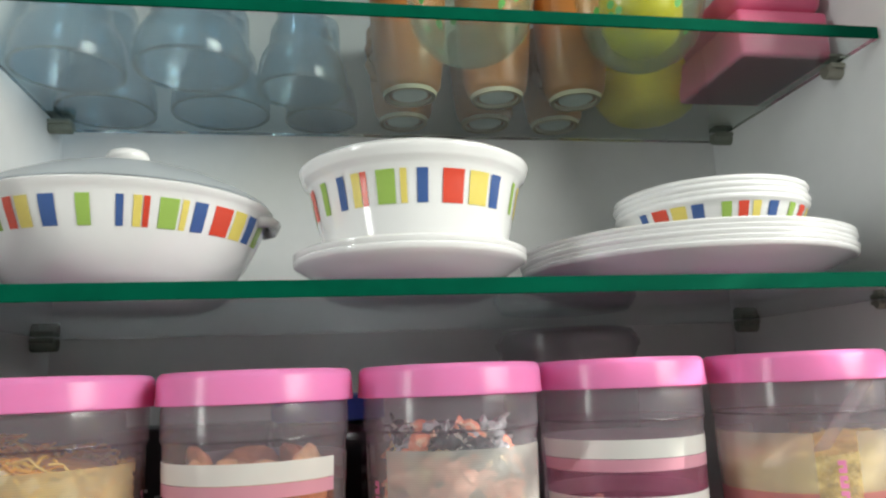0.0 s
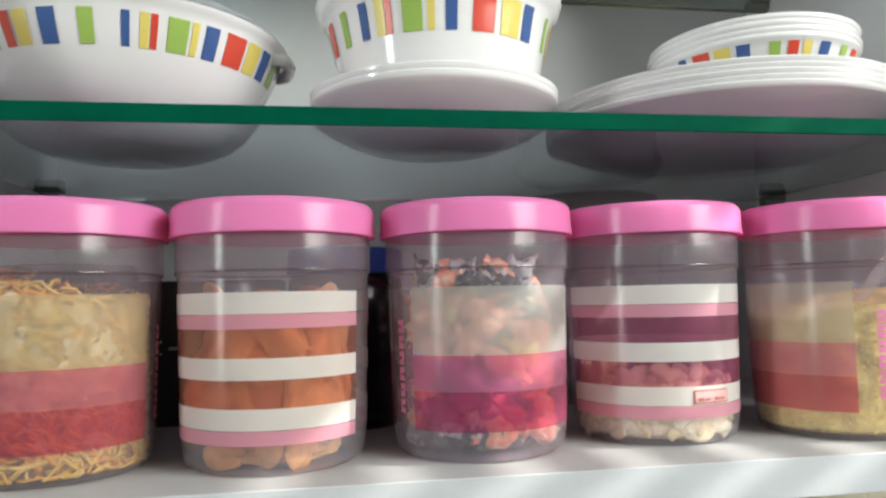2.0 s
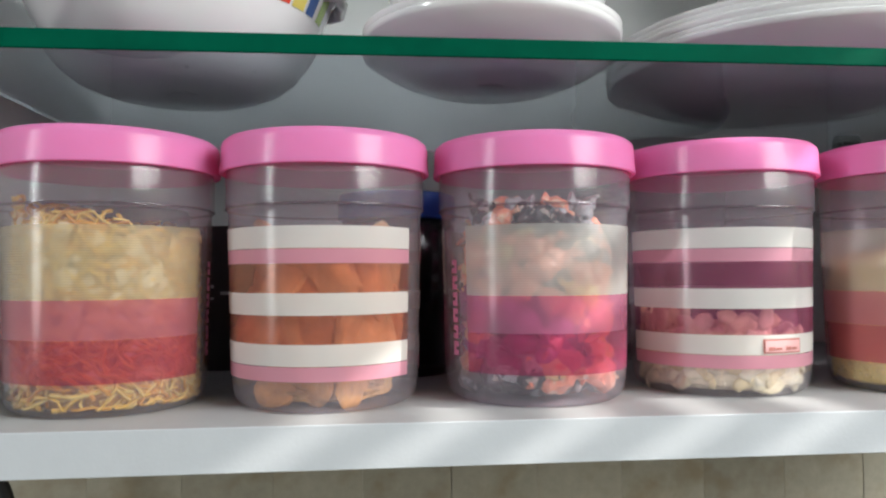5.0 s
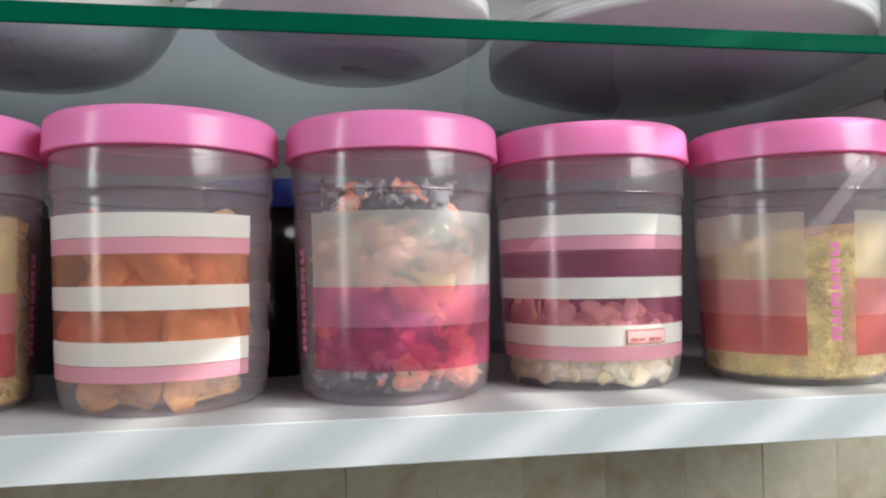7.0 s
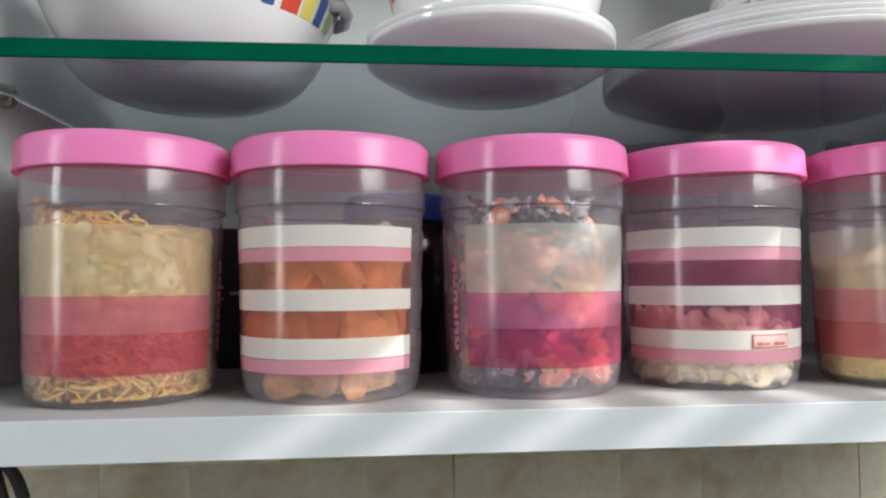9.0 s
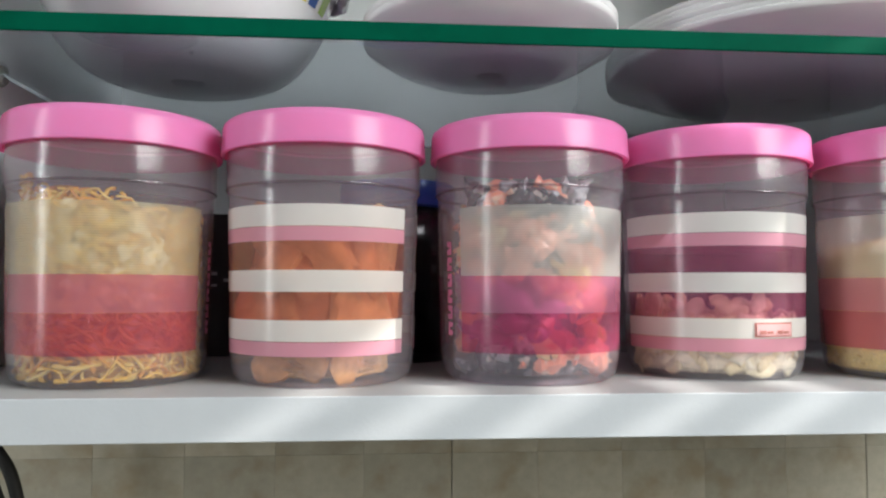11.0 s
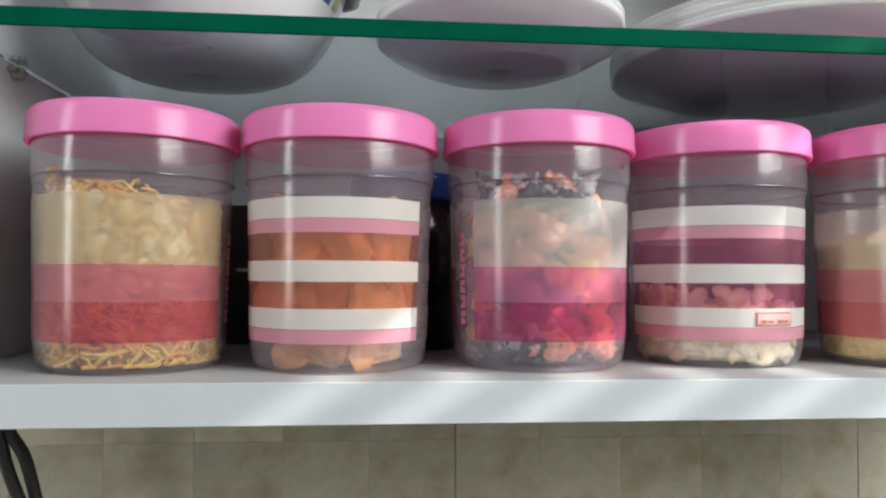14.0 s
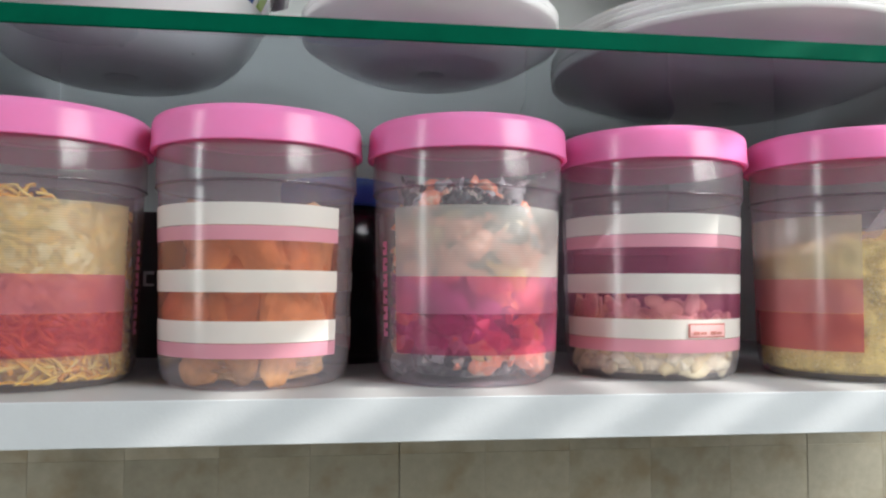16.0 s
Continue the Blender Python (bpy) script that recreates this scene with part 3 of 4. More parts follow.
for k in range(1500):
    a = rng.uniform(0, 2 * math.pi)
    top = 0.0835 - 0.0075 * math.sin(a) + 0.002 * math.sin(5 * a)
    z = rng.uniform(0.004, top)
    way = rng.uniform(-1.0, 1.0)
    length = rng.uniform(0.010, 0.026)
    bend = rng.uniform(-1.5, 1.5)
    rad = rng.uniform(0.00055, 0.00115)
    depth = rng.uniform(0, 0.0040)
    pts = []
    for i in range(6):
        f = i / 5 - 0.5
        aa = a + math.cos(way + bend * f) * length * f / IN_R
        zz = min(max(z + math.sin(way + bend * f) * length * f, 0.0035), top + 0.001)
        rr = IN_R - rad - depth - 0.001 * (1 + math.sin(i * 2 + k))
        pts.append((rr * math.sin(aa), -rr * math.cos(aa), zz))
    strand(pts, rad)
me = bpy.data.meshes.new("strands")
me.from_pydata(verts, [], faces)
me.materials.append(sev_gold)
for p in me.polygons:
    p.use_smooth = True
ob = new("strands", me)
ob.parent = heap

# curled cream flakes mixed in with the strands, most of them above
verts, faces = [], []
for k in range(520):
    a = rng.uniform(0, 2 * math.pi)
    top = 0.0765 - 0.0060 * math.sin(a)
    z = 0.008 + (top - 0.008) * rng.random() ** 0.45
    w, h, curl = rng.uniform(0.0022, 0.0050), rng.uniform(0.0016, 0.0034), rng.uniform(0.0004, 0.0016)
    rr, turn = IN_R - 0.0012 - rng.uniform(0, 0.003), rng.uniform(0, 3.14)
    out, side = Vector((math.sin(a), -math.cos(a), 0)), Vector((math.cos(a), math.sin(a), 0))
    mid, first = out * rr + Vector((0, 0, z)), len(verts)
    for lift, grow in ((0.0, 1.0), (-0.0009, 0.9)):
        verts.append(mid + out * lift)
        for i in range(9):
            b = 2 * math.pi * i / 9
            u, v = w * grow * math.cos(b) * rng.uniform(0.8, 1.15), h * grow * math.sin(b) * rng.uniform(0.8, 1.15)
            u, v = u * math.cos(turn) - v * math.sin(turn), u * math.sin(turn) + v * math.cos(turn)
            verts.append(mid + side * u + Vector((0, 0, v)) + out * (lift - curl * math.cos(b) ** 2 - u * u / (2 * IN_R)))
    for i in range(9):
        j = (i + 1) % 9
        faces += [(first, first + 1 + i, first + 1 + j), (first + 10, first + 11 + j, first + 11 + i), (first + 1 + i, first + 11 + i, first + 11 + j, first + 1 + j)]
me = bpy.data.meshes.new("flakes")
me.from_pydata(verts, [], faces)
me.materials.append(flake_cream)
ob = new("flakes", me)
ob.parent = heap

# yellow crumbs
heap = base("yellow_crumbs", *JARS[4], SHELF_TOP, "fine yellow crumbled snack filling the jar", "snack", kind="stuff")
part("heap", rounded_core(IN_R - 0.0010, 0.0685, 0.15, 0.0022, 96, 40), crumb_mat, heap)
verts, faces = [], []
for k in range(2200):
    a = rng.uniform(0, 2 * math.pi)
    z = rng.uniform(0.004, 0.0695 + 0.0062 * math.sin(a))
    s = rng.uniform(0.0005, 0.0011)
    rr = IN_R - s * 1.0
    c = Vector((rr * math.sin(a), -rr * math.cos(a), z))
    first = len(verts)
    for d in ((1, 0, 0), (-1, 0, 0), (0, 1, 0), (0, -1, 0), (0, 0, 1), (0, 0, -1)):
        verts.append(c + Vector(d) * s * rng.uniform(0.6, 1.3))
    for i, j, m in ((0, 2, 4), (2, 1, 4), (1, 3, 4), (3, 0, 4), (2, 0, 5), (1, 2, 5), (3, 1, 5), (0, 3, 5)):
        faces.append((first + i, first + j, first + m))
me = bpy.data.meshes.new("crumbs")
me.from_pydata(verts, [], faces)
me.materials.append(crumb_bits)
ob = new("crumbs", me)
ob.parent = heap

# a clear scoop standing in the crumbs
scoop = base("scoop", JARS[4][0], JARS[4][1], SHELF_TOP, "clear plastic scoop handle leaning in the crumbs", "scoop")
bm = box_bm(-0.0035, 0.0035, -0.0008, 0.0008, -0.03, 0.034, 0.0006, 1)
bmesh.ops.rotate(bm, verts=bm.verts, matrix=Matrix.Rotation(radians(42), 3, "Y"))
bmesh.ops.translate(bm, verts=bm.verts, vec=(0.003, -0.028, 0.080))
part("handle", bm, tub_clear, scoop)


# biscuits
def biscuit_mesh(seed):
    rr = random.Random(seed)
    bm = lathe([(0, -0.0030), (0.008, -0.0034), (0.0135, -0.0036), (0.0158, -0.0030), (0.0168, -0.0010), (0.0152, 0.0022), (0.010, 0.0050), (0, 0.0062)], 24)
    for v in bm.verts:
        n = noise.noise(v.co * 90 + Vector((seed, 0, 0)))
        v.co += Vector((v.co.x, v.co.y, 0)).normalized() * n * 0.0034 + Vector((0, 0, 0.0030 * noise.noise(v.co * 60 + Vector((0, seed, 0))) + 9.0 * v.co.x ** 2))
    for k in range(7):
        a, d = rr.uniform(0, 6.28), rr.uniform(0.002, 0.011)
        p = Vector((d * math.cos(a), d * math.sin(a), 0.0065))
        for v in bm.verts:
            if (v.co - p).length < 0.0026 and v.co.z > 0:
                v.co.z -= 0.0009
    if seed % 2:
        cut = bmesh.ops.bisect_plane(bm, geom=bm.verts[:] + bm.edges[:] + bm.faces[:], plane_co=(0.002, 0, 0), plane_no=(1, 0.2, 0.1), clear_outer=True)
        edges = [e for e in cut["geom_cut"] if isinstance(e, bmesh.types.BMEdge)]
        bmesh.ops.edgeloop_fill(bm, edges=edges)
    return mesh_of("biscuit", bm, biscuit_mat, True, 50)


biscuit_meshes = [biscuit_mesh(s) for s in range(4)]
flake_mat = island_material("yellow_biscuit_flake", [(0.66, 0.32, 0.09), (0.60, 0.27, 0.07), (0.74, 0.44, 0.13)], 0.5, source="object", bump=0.15)
flake_meshes = []
for m in biscuit_meshes[::2] * 2:
    c = m.copy()
    c.materials[0] = flake_mat
    flake_meshes.append(c)
bx, by = JARS[1]
dust = base("biscuit_crumbs", bx, by, SHELF_TOP, "broken biscuit crumbs in the jar, core darkened as shade between biscuits", "snack", kind="stuff")
# the core's dark brown paints in the shade of gaps between biscuits
part("heap", rounded_core(0.023, 0.066, 0.05, 0.004, 40, 16), material("biscuit_gap_shade", (0.34, 0.13, 0.05), 0.7, vary=0.4, scale=120, bump=0.6, bump_scale=220), dust)
part("low_heap", rounded_core(0.030, 0.014, 0.0, 0.004, 40, 8), material("yellow_biscuit_crumb", (0.62, 0.34, 0.10), 0.7, vary=0.5, scale=110, bump=0.6, bump_scale=220), dust)
for layer in range(8):
    z = 0.0100 + layer * 0.0098 if layer == 0 else 0.0110 + layer * 0.0090
    count = (11, 6, 7, 6, 7, 6, 0, 0)[layer]
    for i in range(count):
        a = radians(i * 360 / count + layer * 27 + rng.uniform(-14, 14))
        rr = IN_R - 0.0135 - rng.uniform(0, 0.003)
        turn = (math.degrees(a) + 180) % 360 - 180
        if layer == 0 and (48 < turn < 110 or -110 < turn < -42):
            continue
        ob = new("biscuit", (biscuit_meshes if layer else flake_meshes)[rng.choice((0, 0, 1, 2, 2))])
        size = rng.uniform(1.0, 1.2) if layer else 0.60
        if not layer:
            rr = IN_R - 0.0105
        ob.matrix_basis = Matrix.Translation((bx + rr * math.sin(a), by - rr * math.cos(a), SHELF_TOP + z + rng.uniform(-0.001, 0.001) + (0.012 if layer == 1 else 0.008 if layer else 0))) @ Matrix.Rotation(a, 4, "Z") @ Matrix.Rotation(radians(rng.choice((-1, 1, 1, 1)) * rng.uniform(45, 95)), 4, "X") @ Matrix.Rotation(radians(rng.uniform(-30, 30)), 4, "Y") @ Matrix.Rotation(rng.uniform(0, 6.28), 4, "Z") @ Matrix.Scale(size, 4)
        tagged(ob, "orange-brown baked biscuit piece in the jar", "biscuit", "biscuits in the jar")
    for i in range(2 if 0 < layer < 6 else 0):
        ob = new("biscuit", biscuit_meshes[(layer + i) % 4])
        ob.matrix_basis = Matrix.Translation((bx + (-0.008, 0.008)[i], by + 0.004 * i, SHELF_TOP + z + 0.006)) @ Matrix.Rotation(0.4 * layer + i, 4, "X")
        tagged(ob, "orange-brown baked biscuit piece in the jar", "biscuit", "biscuits in the jar")


# wrapped sweets
def sweet_mesh(name, mat, seed):
    bm = bmesh.new()
    n, rows = 14, 17
    rings = []
    for k in range(rows):
        f = k / (rows - 1)
        x = (f - 0.5) * 0.027
        if 0.22 < f < 0.78:
            r = 0.0062 * math.sqrt(max(1 - ((f - 0.5) / 0.30) ** 2, 0.08))
            flat = 1.0
        else:
            t = (0.22 - f) / 0.22 if f < 0.5 else (f - 0.78) / 0.22
            r = 0.0024 + 0.0022 * t
            flat = 0.35
        ring = []
        for i in range(n):
            a = 2 * math.pi * i / n
            c = 1 + 0.40 * noise.noise(Vector((seed * 3 + f * 8, math.cos(a) * 1.4, math.sin(a) * 1.4))) + 0.08 * noise.noise(Vector((seed * 7 + f * 23, math.cos(a) * 6, math.sin(a) * 6)))
            ring.append(bm.verts.new((x, r * c * math.cos(a), r * c * flat * math.sin(a))))
        rings.append(ring)
    for a, b in zip(rings, rings[1:]):
        for i in range(n):
            bm.faces.new((a[i], a[(i + 1) % n], b[(i + 1) % n], b[i]))
    bm.faces.new(rings[0][::-1])
    bm.faces.new(rings[-1])
    return mesh_of(name, bm, mat, True, 38)


sweet_meshes = {k: [sweet_mesh("wrapped_sweet", m, s) for s in range(3)] for k, m in foil_mats.items()}
sx, sy = JARS[2]
scraps = base("wrapper_scraps", sx, sy, SHELF_TOP, "crumpled dark wrappers packed in the middle of the jar", "wrappers", kind="stuff")
part("heap", rounded_core(0.026, 0.080, 0.05, 0.006, 40, 18), blotched("crumpled_wrapper", (0.05, 0.05, 0.055), (0.42, 0.36, 0.30), 150), scraps)
sweet_words = {"black": "black-wrapped", "orange": "orange-wrapped", "red": "red-wrapped", "gold": "cream-wrapped", "clear": "white-wrapped", "yellow": "yellow-wrapped", "violet": "dark violet-wrapped"}
for k in range(190):
    z = 0.0068 + 0.000435 * k
    ring = k % 5
    a = k * 2.399 + rng.uniform(-0.3, 0.3)
    rr = (IN_R - 0.0086 - rng.uniform(0, 0.002)) if ring else rng.uniform(0.005, 0.016)
    deg = math.degrees((a + math.pi) % (2 * math.pi) - math.pi)
    if z > 0.076 and not -75 < deg < 50:
        z -= 0.02
    weights = ["black", "clear", "gold", "black", "clear", "black", "orange", "black"] if deg < 2 else ["orange", "orange", "yellow", "orange", "gold", "orange", "red"]
    if 0.020 < z <= 0.050:
        weights = ["violet", "violet", "red", "violet", "black", "orange", "violet"] if deg < 12 else ["yellow", "red", "orange", "yellow", "orange", "red"]
    if z > 0.050:
        weights = ["orange", "orange", "clear", "orange", "orange", "gold", "black"]
    if z > 0.076:
        weights = ["black", "black", "gold", "black", "clear", "orange"] if deg < 15 else ["orange", "clear"]
    key = rng.choice(weights)
    ob = new("wrapped_sweet", rng.choice(sweet_meshes[key]))
    ob.matrix_basis = Matrix.Translation((sx + rr * math.sin(a), sy - rr * math.cos(a), SHELF_TOP + z)) @ Matrix.Rotation(a + rng.uniform(-0.2, 0.2), 4, "Z") @ Matrix.Rotation(rng.uniform(-1, 1) * min(0.9, (z - 0.006) * 55), 4, "Y") @ Matrix.Rotation(rng.uniform(0, 6), 4, "X") @ Matrix.Scale((0.80 if z < 0.07 else 0.55) + 0.20 * rng.random(), 4)
    tagged(ob, sweet_words[key] + " sweet with twisted ends in the jar", "sweet", "sweets in the jar")

# the loose top of the sweets, higher on one side
for k in range(15):
    deg = -62 + 7.0 * k + rng.uniform(-5, 5)
    a, z = radians(deg), 0.0875 - 0.00011 * (deg + 62) + rng.uniform(-0.004, 0.004)
    rr = IN_R - 0.0065 - rng.uniform(0, 0.005)
    key = rng.choice(["gold", "black", "orange", "black", "clear", "gold"] if deg < -25 else ["black", "black", "clear", "violet", "black"] if deg < 18 else ["orange", "clear", "orange"])
    ob = new("wrapped_sweet", rng.choice(sweet_meshes[key]))
    ob.matrix_basis = Matrix.Translation((sx + rr * math.sin(a), sy - rr * math.cos(a), SHELF_TOP + z)) @ Matrix.Rotation(a + rng.uniform(-0.4, 0.4), 4, "Z") @ Matrix.Rotation(rng.uniform(-0.6, 0.6), 4, "Y") @ Matrix.Rotation(rng.uniform(0, 6), 4, "X") @ Matrix.Scale(rng.uniform(0.62, 0.85), 4)
    tagged(ob, sweet_words[key] + " sweet with twisted ends in the jar", "sweet", "sweets in the jar")


# pale nuts
def nut_mesh(seed):
    pts, rad = [], []
    for i in range(8):
        f = i / 7
        a = radians(-38 + 76 * f)
        pts.append((0.0088 * math.sin(a), 0, 0.0088 * (1 - math.cos(a)) - 0.001))
        rad.append(0.0026 * (0.55 + 0.75 * math.sin(math.pi * (0.06 + 0.78 * f))) * (1.0 + 0.1 * math.sin(seed + f * 5)))
    bm = tube_bm(pts, rad, 9)
    for v in bm.verts:
        v.co = Vector((v.co.x * 0.92, v.co.y * 0.30, v.co.z * 1.0)) * 0.86
    return mesh_of("nut", bm, nut_mat, True)


nut_meshes = [nut_mesh(s) for s in range(4)]
nx, ny = JARS[3]
for k in range(300):
    z = 0.0045 + 0.0325 * k / 300
    a = k * 2.399 + rng.uniform(-0.2, 0.2)
    rr = (IN_R - 0.0027 - rng.uniform(0, 0.0022)) if k % 6 < 5 else rng.uniform(0.004, 0.030)
    if rr < 0.020:
        z = min(z, 0.024)
    if z > 0.029 and math.sin(a) > 0.2:
        z -= 0.009
    ob = new("nut", rng.choice(nut_meshes))
    ob.matrix_basis = Matrix.Translation((nx + rr * math.sin(a), ny - rr * math.cos(a), SHELF_TOP + z)) @ Matrix.Rotation(a + rng.uniform(-0.35, 0.35), 4, "Z") @ Matrix.Rotation(rng.choice((0, math.pi)) + rng.gauss(0, 0.45 if z < 0.03 else 0.9), 4, "Y") @ Matrix.Rotation(rng.uniform(-0.3, 0.3), 4, "X") @ Matrix.Scale(rng.uniform(0.9, 1.4), 4)
    tagged(ob, "pale curved cashew nut in the jar", "nut", "nuts in the jar")

flakes = base("nut_flakes", nx, ny, SHELF_TOP, "pale broken nut flakes in the middle of the jar", "snack", kind="stuff")
part("heap", rounded_core(IN_R - 0.0032, 0.025, -0.06, 0.002, 48, 10), material("nut_flake", (0.84, 0.75, 0.52), 0.7, vary=0.45, scale=150, bump=0.6, bump_scale=260), flakes)

# ---- crockery on the lower glass ----


def at_profile(profile, z):
    for (r0, z0), (r1, z1) in zip(profile, profile[1:]):
        if z0 <= z <= z1 and z1 > z0:
            return r0 + (r1 - r0) * (z - z0) / (z1 - z0)
    return profile[-1][0]


def stripes(owner, profile, z0, z1, rows, steps=6):
    """Glazed stripes that follow the curve of the side."""
    for key, a0, a1 in rows:
        bm = bmesh.new()
        n = max(2, int(abs(a1 - a0) / 2))
        grid = []
        for k in range(steps + 1):
            z = z0 + (z1 - z0) * k / steps
            rad = at_profile(profile, z) + 0.0004
            grid.append([bm.verts.new((rad * math.sin(radians(a0 + (a1 - a0) * i / n)), -rad * math.cos(radians(a0 + (a1 - a0) * i / n)), z)) for i in range(n + 1)])
        for k in range(steps):
            for i in range(n):
                bm.faces.new((grid[k][i], grid[k][i + 1], grid[k + 1][i + 1], grid[k + 1][i]))
        part("stripe", bm, stripe_mats[key], owner, stripe_names[key], True)


def shell(outer, thick):
    """An open vessel from the outside profile (foot to rim)."""
    inner = [(max(r - thick, 0), z) for r, z in outer[::-1] if z > outer[0][1] + thick * 1.5]
    r_in = inner[-1][0]
    return [(0, outer[0][1] + 0.001), *outer, (outer[-1][0] - thick * 0.5, outer[-1][1] + thick * 0.35), *inner, (r_in * 0.9, outer[0][1] + thick * 1.6), (0, outer[0][1] + thick * 1.5)]


PLATE_XY = (0.0468, 0.065)
side_plate = [(0.036, 0.0), (0.038, 0.0006), (0.045, 0.0024), (0.055, 0.0070), (0.0625, 0.0118), (0.0662, 0.0138), (0.0672, 0.0150), (0.0674, 0.0170)]
for k in range(2):
    ob = part("side_plate", lathe(shell(side_plate, 0.0026), 96), opal, None, "", True, 60)
    ob.matrix_basis = pose(PLATE_XY[0], PLATE_XY[1], GLASS_TOP + 0.0004 + 0.0036 * k)
    tagged(ob, "small white opal glass plate stacked under the serving bowl", "plate", "small plates")

casserole = base("serving_bowl", 0.0505, 0.066, GLASS_TOP + 0.0070, "round white serving bowl with colourful stripes on small plates", "bowl")
cass = [(0.039, 0.0), (0.045, 0.0008), (0.0505, 0.004), (0.0525, 0.012), (0.0550, 0.024), (0.0580, 0.038), (0.0600, 0.0475), (0.0612, 0.0510), (0.0622, 0.0528), (0.0628, 0.0545), (0.0650, 0.0562), (0.0660, 0.0580), (0.0666, 0.0600), (0.0675, 0.0615), (0.0675, 0.0632), (0.0665, 0.0640)]
part("body", lathe(shell(cass, 0.003), 112), opal, casserole, "", True, 50)
stripes(casserole, cass, 0.0330, 0.0505, [("g", -65, -59.5), ("b", -50.4, -45.2), ("y", -40.6, -35.6), ("r", -35.2, -31.8), ("g", -26.6, -16.9), ("y", -14.4, -11.1), ("b", -6.0, -0.5), ("r", 7.0, 18.4), ("y", 21.7, 33.5), ("b", 35.6, 43.0), ("g", 57, 61), ("y", 68, 78), ("b", 84, 90), ("r", -84, -75), ("y", -100, -90)])

BOWL_XY = (-0.1180, 0.092)
big = base("covered_bowl", BOWL_XY[0], BOWL_XY[1], GLASS_TOP + 0.0003, "large white striped bowl with a clear glass lid", "bowl")
bowl_prof = [(0.036, 0.0), (0.042, 0.0008), (0.052, 0.004), (0.0605, 0.010), (0.0685, 0.020), (0.0745, 0.031), (0.0785, 0.040), (0.0805, 0.046), (0.0822, 0.0490), (0.0838, 0.0504), (0.0845, 0.0522)]
part("body", lathe(shell(bowl_prof, 0.0035), 120), opal, big, "", True, 50)
stripes(big, bowl_prof, 0.0300, 0.0448, [("r", -29.3, -25.3), ("y", -24.1, -18.8), ("b", -15.0, -9.2), ("g", -2.2, 2.6), ("b", 11.0, 13.6), ("y", 16.8, 19.7), ("r", 20.2, 22.4), ("g", 25.7, 32.7), ("y", 33.8, 36.3), ("b", 38.6, 44.0), ("r", 47.4, 56.5), ("y", 58.0, 65.5), ("b", 67.2, 73.5), ("g", 77, 84), ("g", -38, -33)])
# the ear-shaped grip
grip = tube_bm([(0.077, -0.018, 0.044), (0.0835, -0.015, 0.045), (0.0858, 0.0, 0.0455), (0.0835, 0.015, 0.045), (0.077, 0.018, 0.044)], [0.0034, 0.0036, 0.0036, 0.0036, 0.0034], 10)
part("grip", grip, opal, big, "", True)
lid = part("lid", lathe([(0.0828, 0.0545), (0.0815, 0.0560), (0.071, 0.0625), (0.055, 0.0700), (0.036, 0.0765), (0.015, 0.0800), (0, 0.0805), (0, 0.0785), (0.015, 0.0780), (0.036, 0.0745), (0.055, 0.0680), (0.071, 0.0605), (0.0808, 0.0545)], 96), clear_glass, big, "clear domed glass lid", True, 60)
part("knob", lathe([(0, 0.0800), (0.009, 0.0798), (0.0085, 0.0815), (0.0105, 0.0838), (0.0122, 0.0868), (0.0112, 0.0900), (0.0075, 0.0920), (0, 0.0926)], 40), opal, lid, "white knob", True, 60)

DINNER_XY = (0.2340, 0.103)
dinner = [(0.058, 0.0), (0.061, 0.0006), (0.071, 0.0025), (0.085, 0.0068), (0.0975, 0.0120), (0.1045, 0.0142), (0.1063, 0.0150), (0.1068, 0.0170)]
plate_mesh = mesh_of("dinner_plate", lathe(shell(dinner, 0.0027), 120), opal, True, 60)
for k in range(5):
    ob = new("dinner_plate", plate_mesh)
    ob.matrix_basis = pose(DINNER_XY[0] + (0, 0.0008, -0.0006, 0.0005, 0)[k], DINNER_XY[1], GLASS_TOP + 0.0004 + 0.0030 * k)
    tagged(ob, "white opal glass dinner plate in a stack of five", "plate", "dinner plates")

SOUP_XY = (0.2365, 0.064)
soup = [(0.022, 0.0), (0.026, 0.0006), (0.037, 0.0045), (0.0455, 0.010), (0.0510, 0.0155), (0.0545, 0.0225), (0.0556, 0.0252), (0.0572, 0.0262), (0.0580, 0.0275), (0.0578, 0.0288)]
soup_mesh = mesh_of("body", lathe(shell(soup, 0.0026), 96), opal, True, 55)
SOUP_Z = GLASS_TOP + 0.0004 + 0.0030 * 4 + 0.0043
soup_rows = [("b", -74, -68.5), ("r", -64.2, -54.0), ("y", -51.6, -42.4), ("b", -39.4, -32.3), ("g", -22.6, -16.8), ("r", -12.9, -7.0), ("y", -4.4, 0.6), ("b", 5.8, 12.5), ("g", 21.6, 27.5), ("r", 33, 41), ("y", 46, 53)]
for k in range(4):
    bowl = base("soup_bowl", SOUP_XY[0] + (0, 0.0006, -0.0007, 0.0003)[k], SOUP_XY[1], SOUP_Z + 0.0034 * k, "small white striped bowl nested on the dinner plates", "bowl", "nested bowls")
    ob = new("body", soup_mesh)
    ob.parent = bowl
    if k == 0:
        stripes(bowl, soup, 0.0150, 0.0250, soup_rows)

# grey maker's marks, as plain shapes, under the crockery
mark_grey = material("grey_maker_mark", (0.25, 0.24, 0.25), 0.5)


def maker_mark(owner, size):
    bm = lathe([(0, 0.0004), (size, 0.0004), (size, 0.0009), (0, 0.0009)], 32)
    for v in bm.verts:
        v.co.y *= 0.75
        v.co.z -= 0.00035
    ob = part("maker_mark", bm, mark_grey, owner)
    return ob


maker_mark(bpy.data.objects["side_plate"], 0.007)
maker_mark(bpy.data.objects["dinner_plate"], 0.009)
maker_mark(big, 0.009)
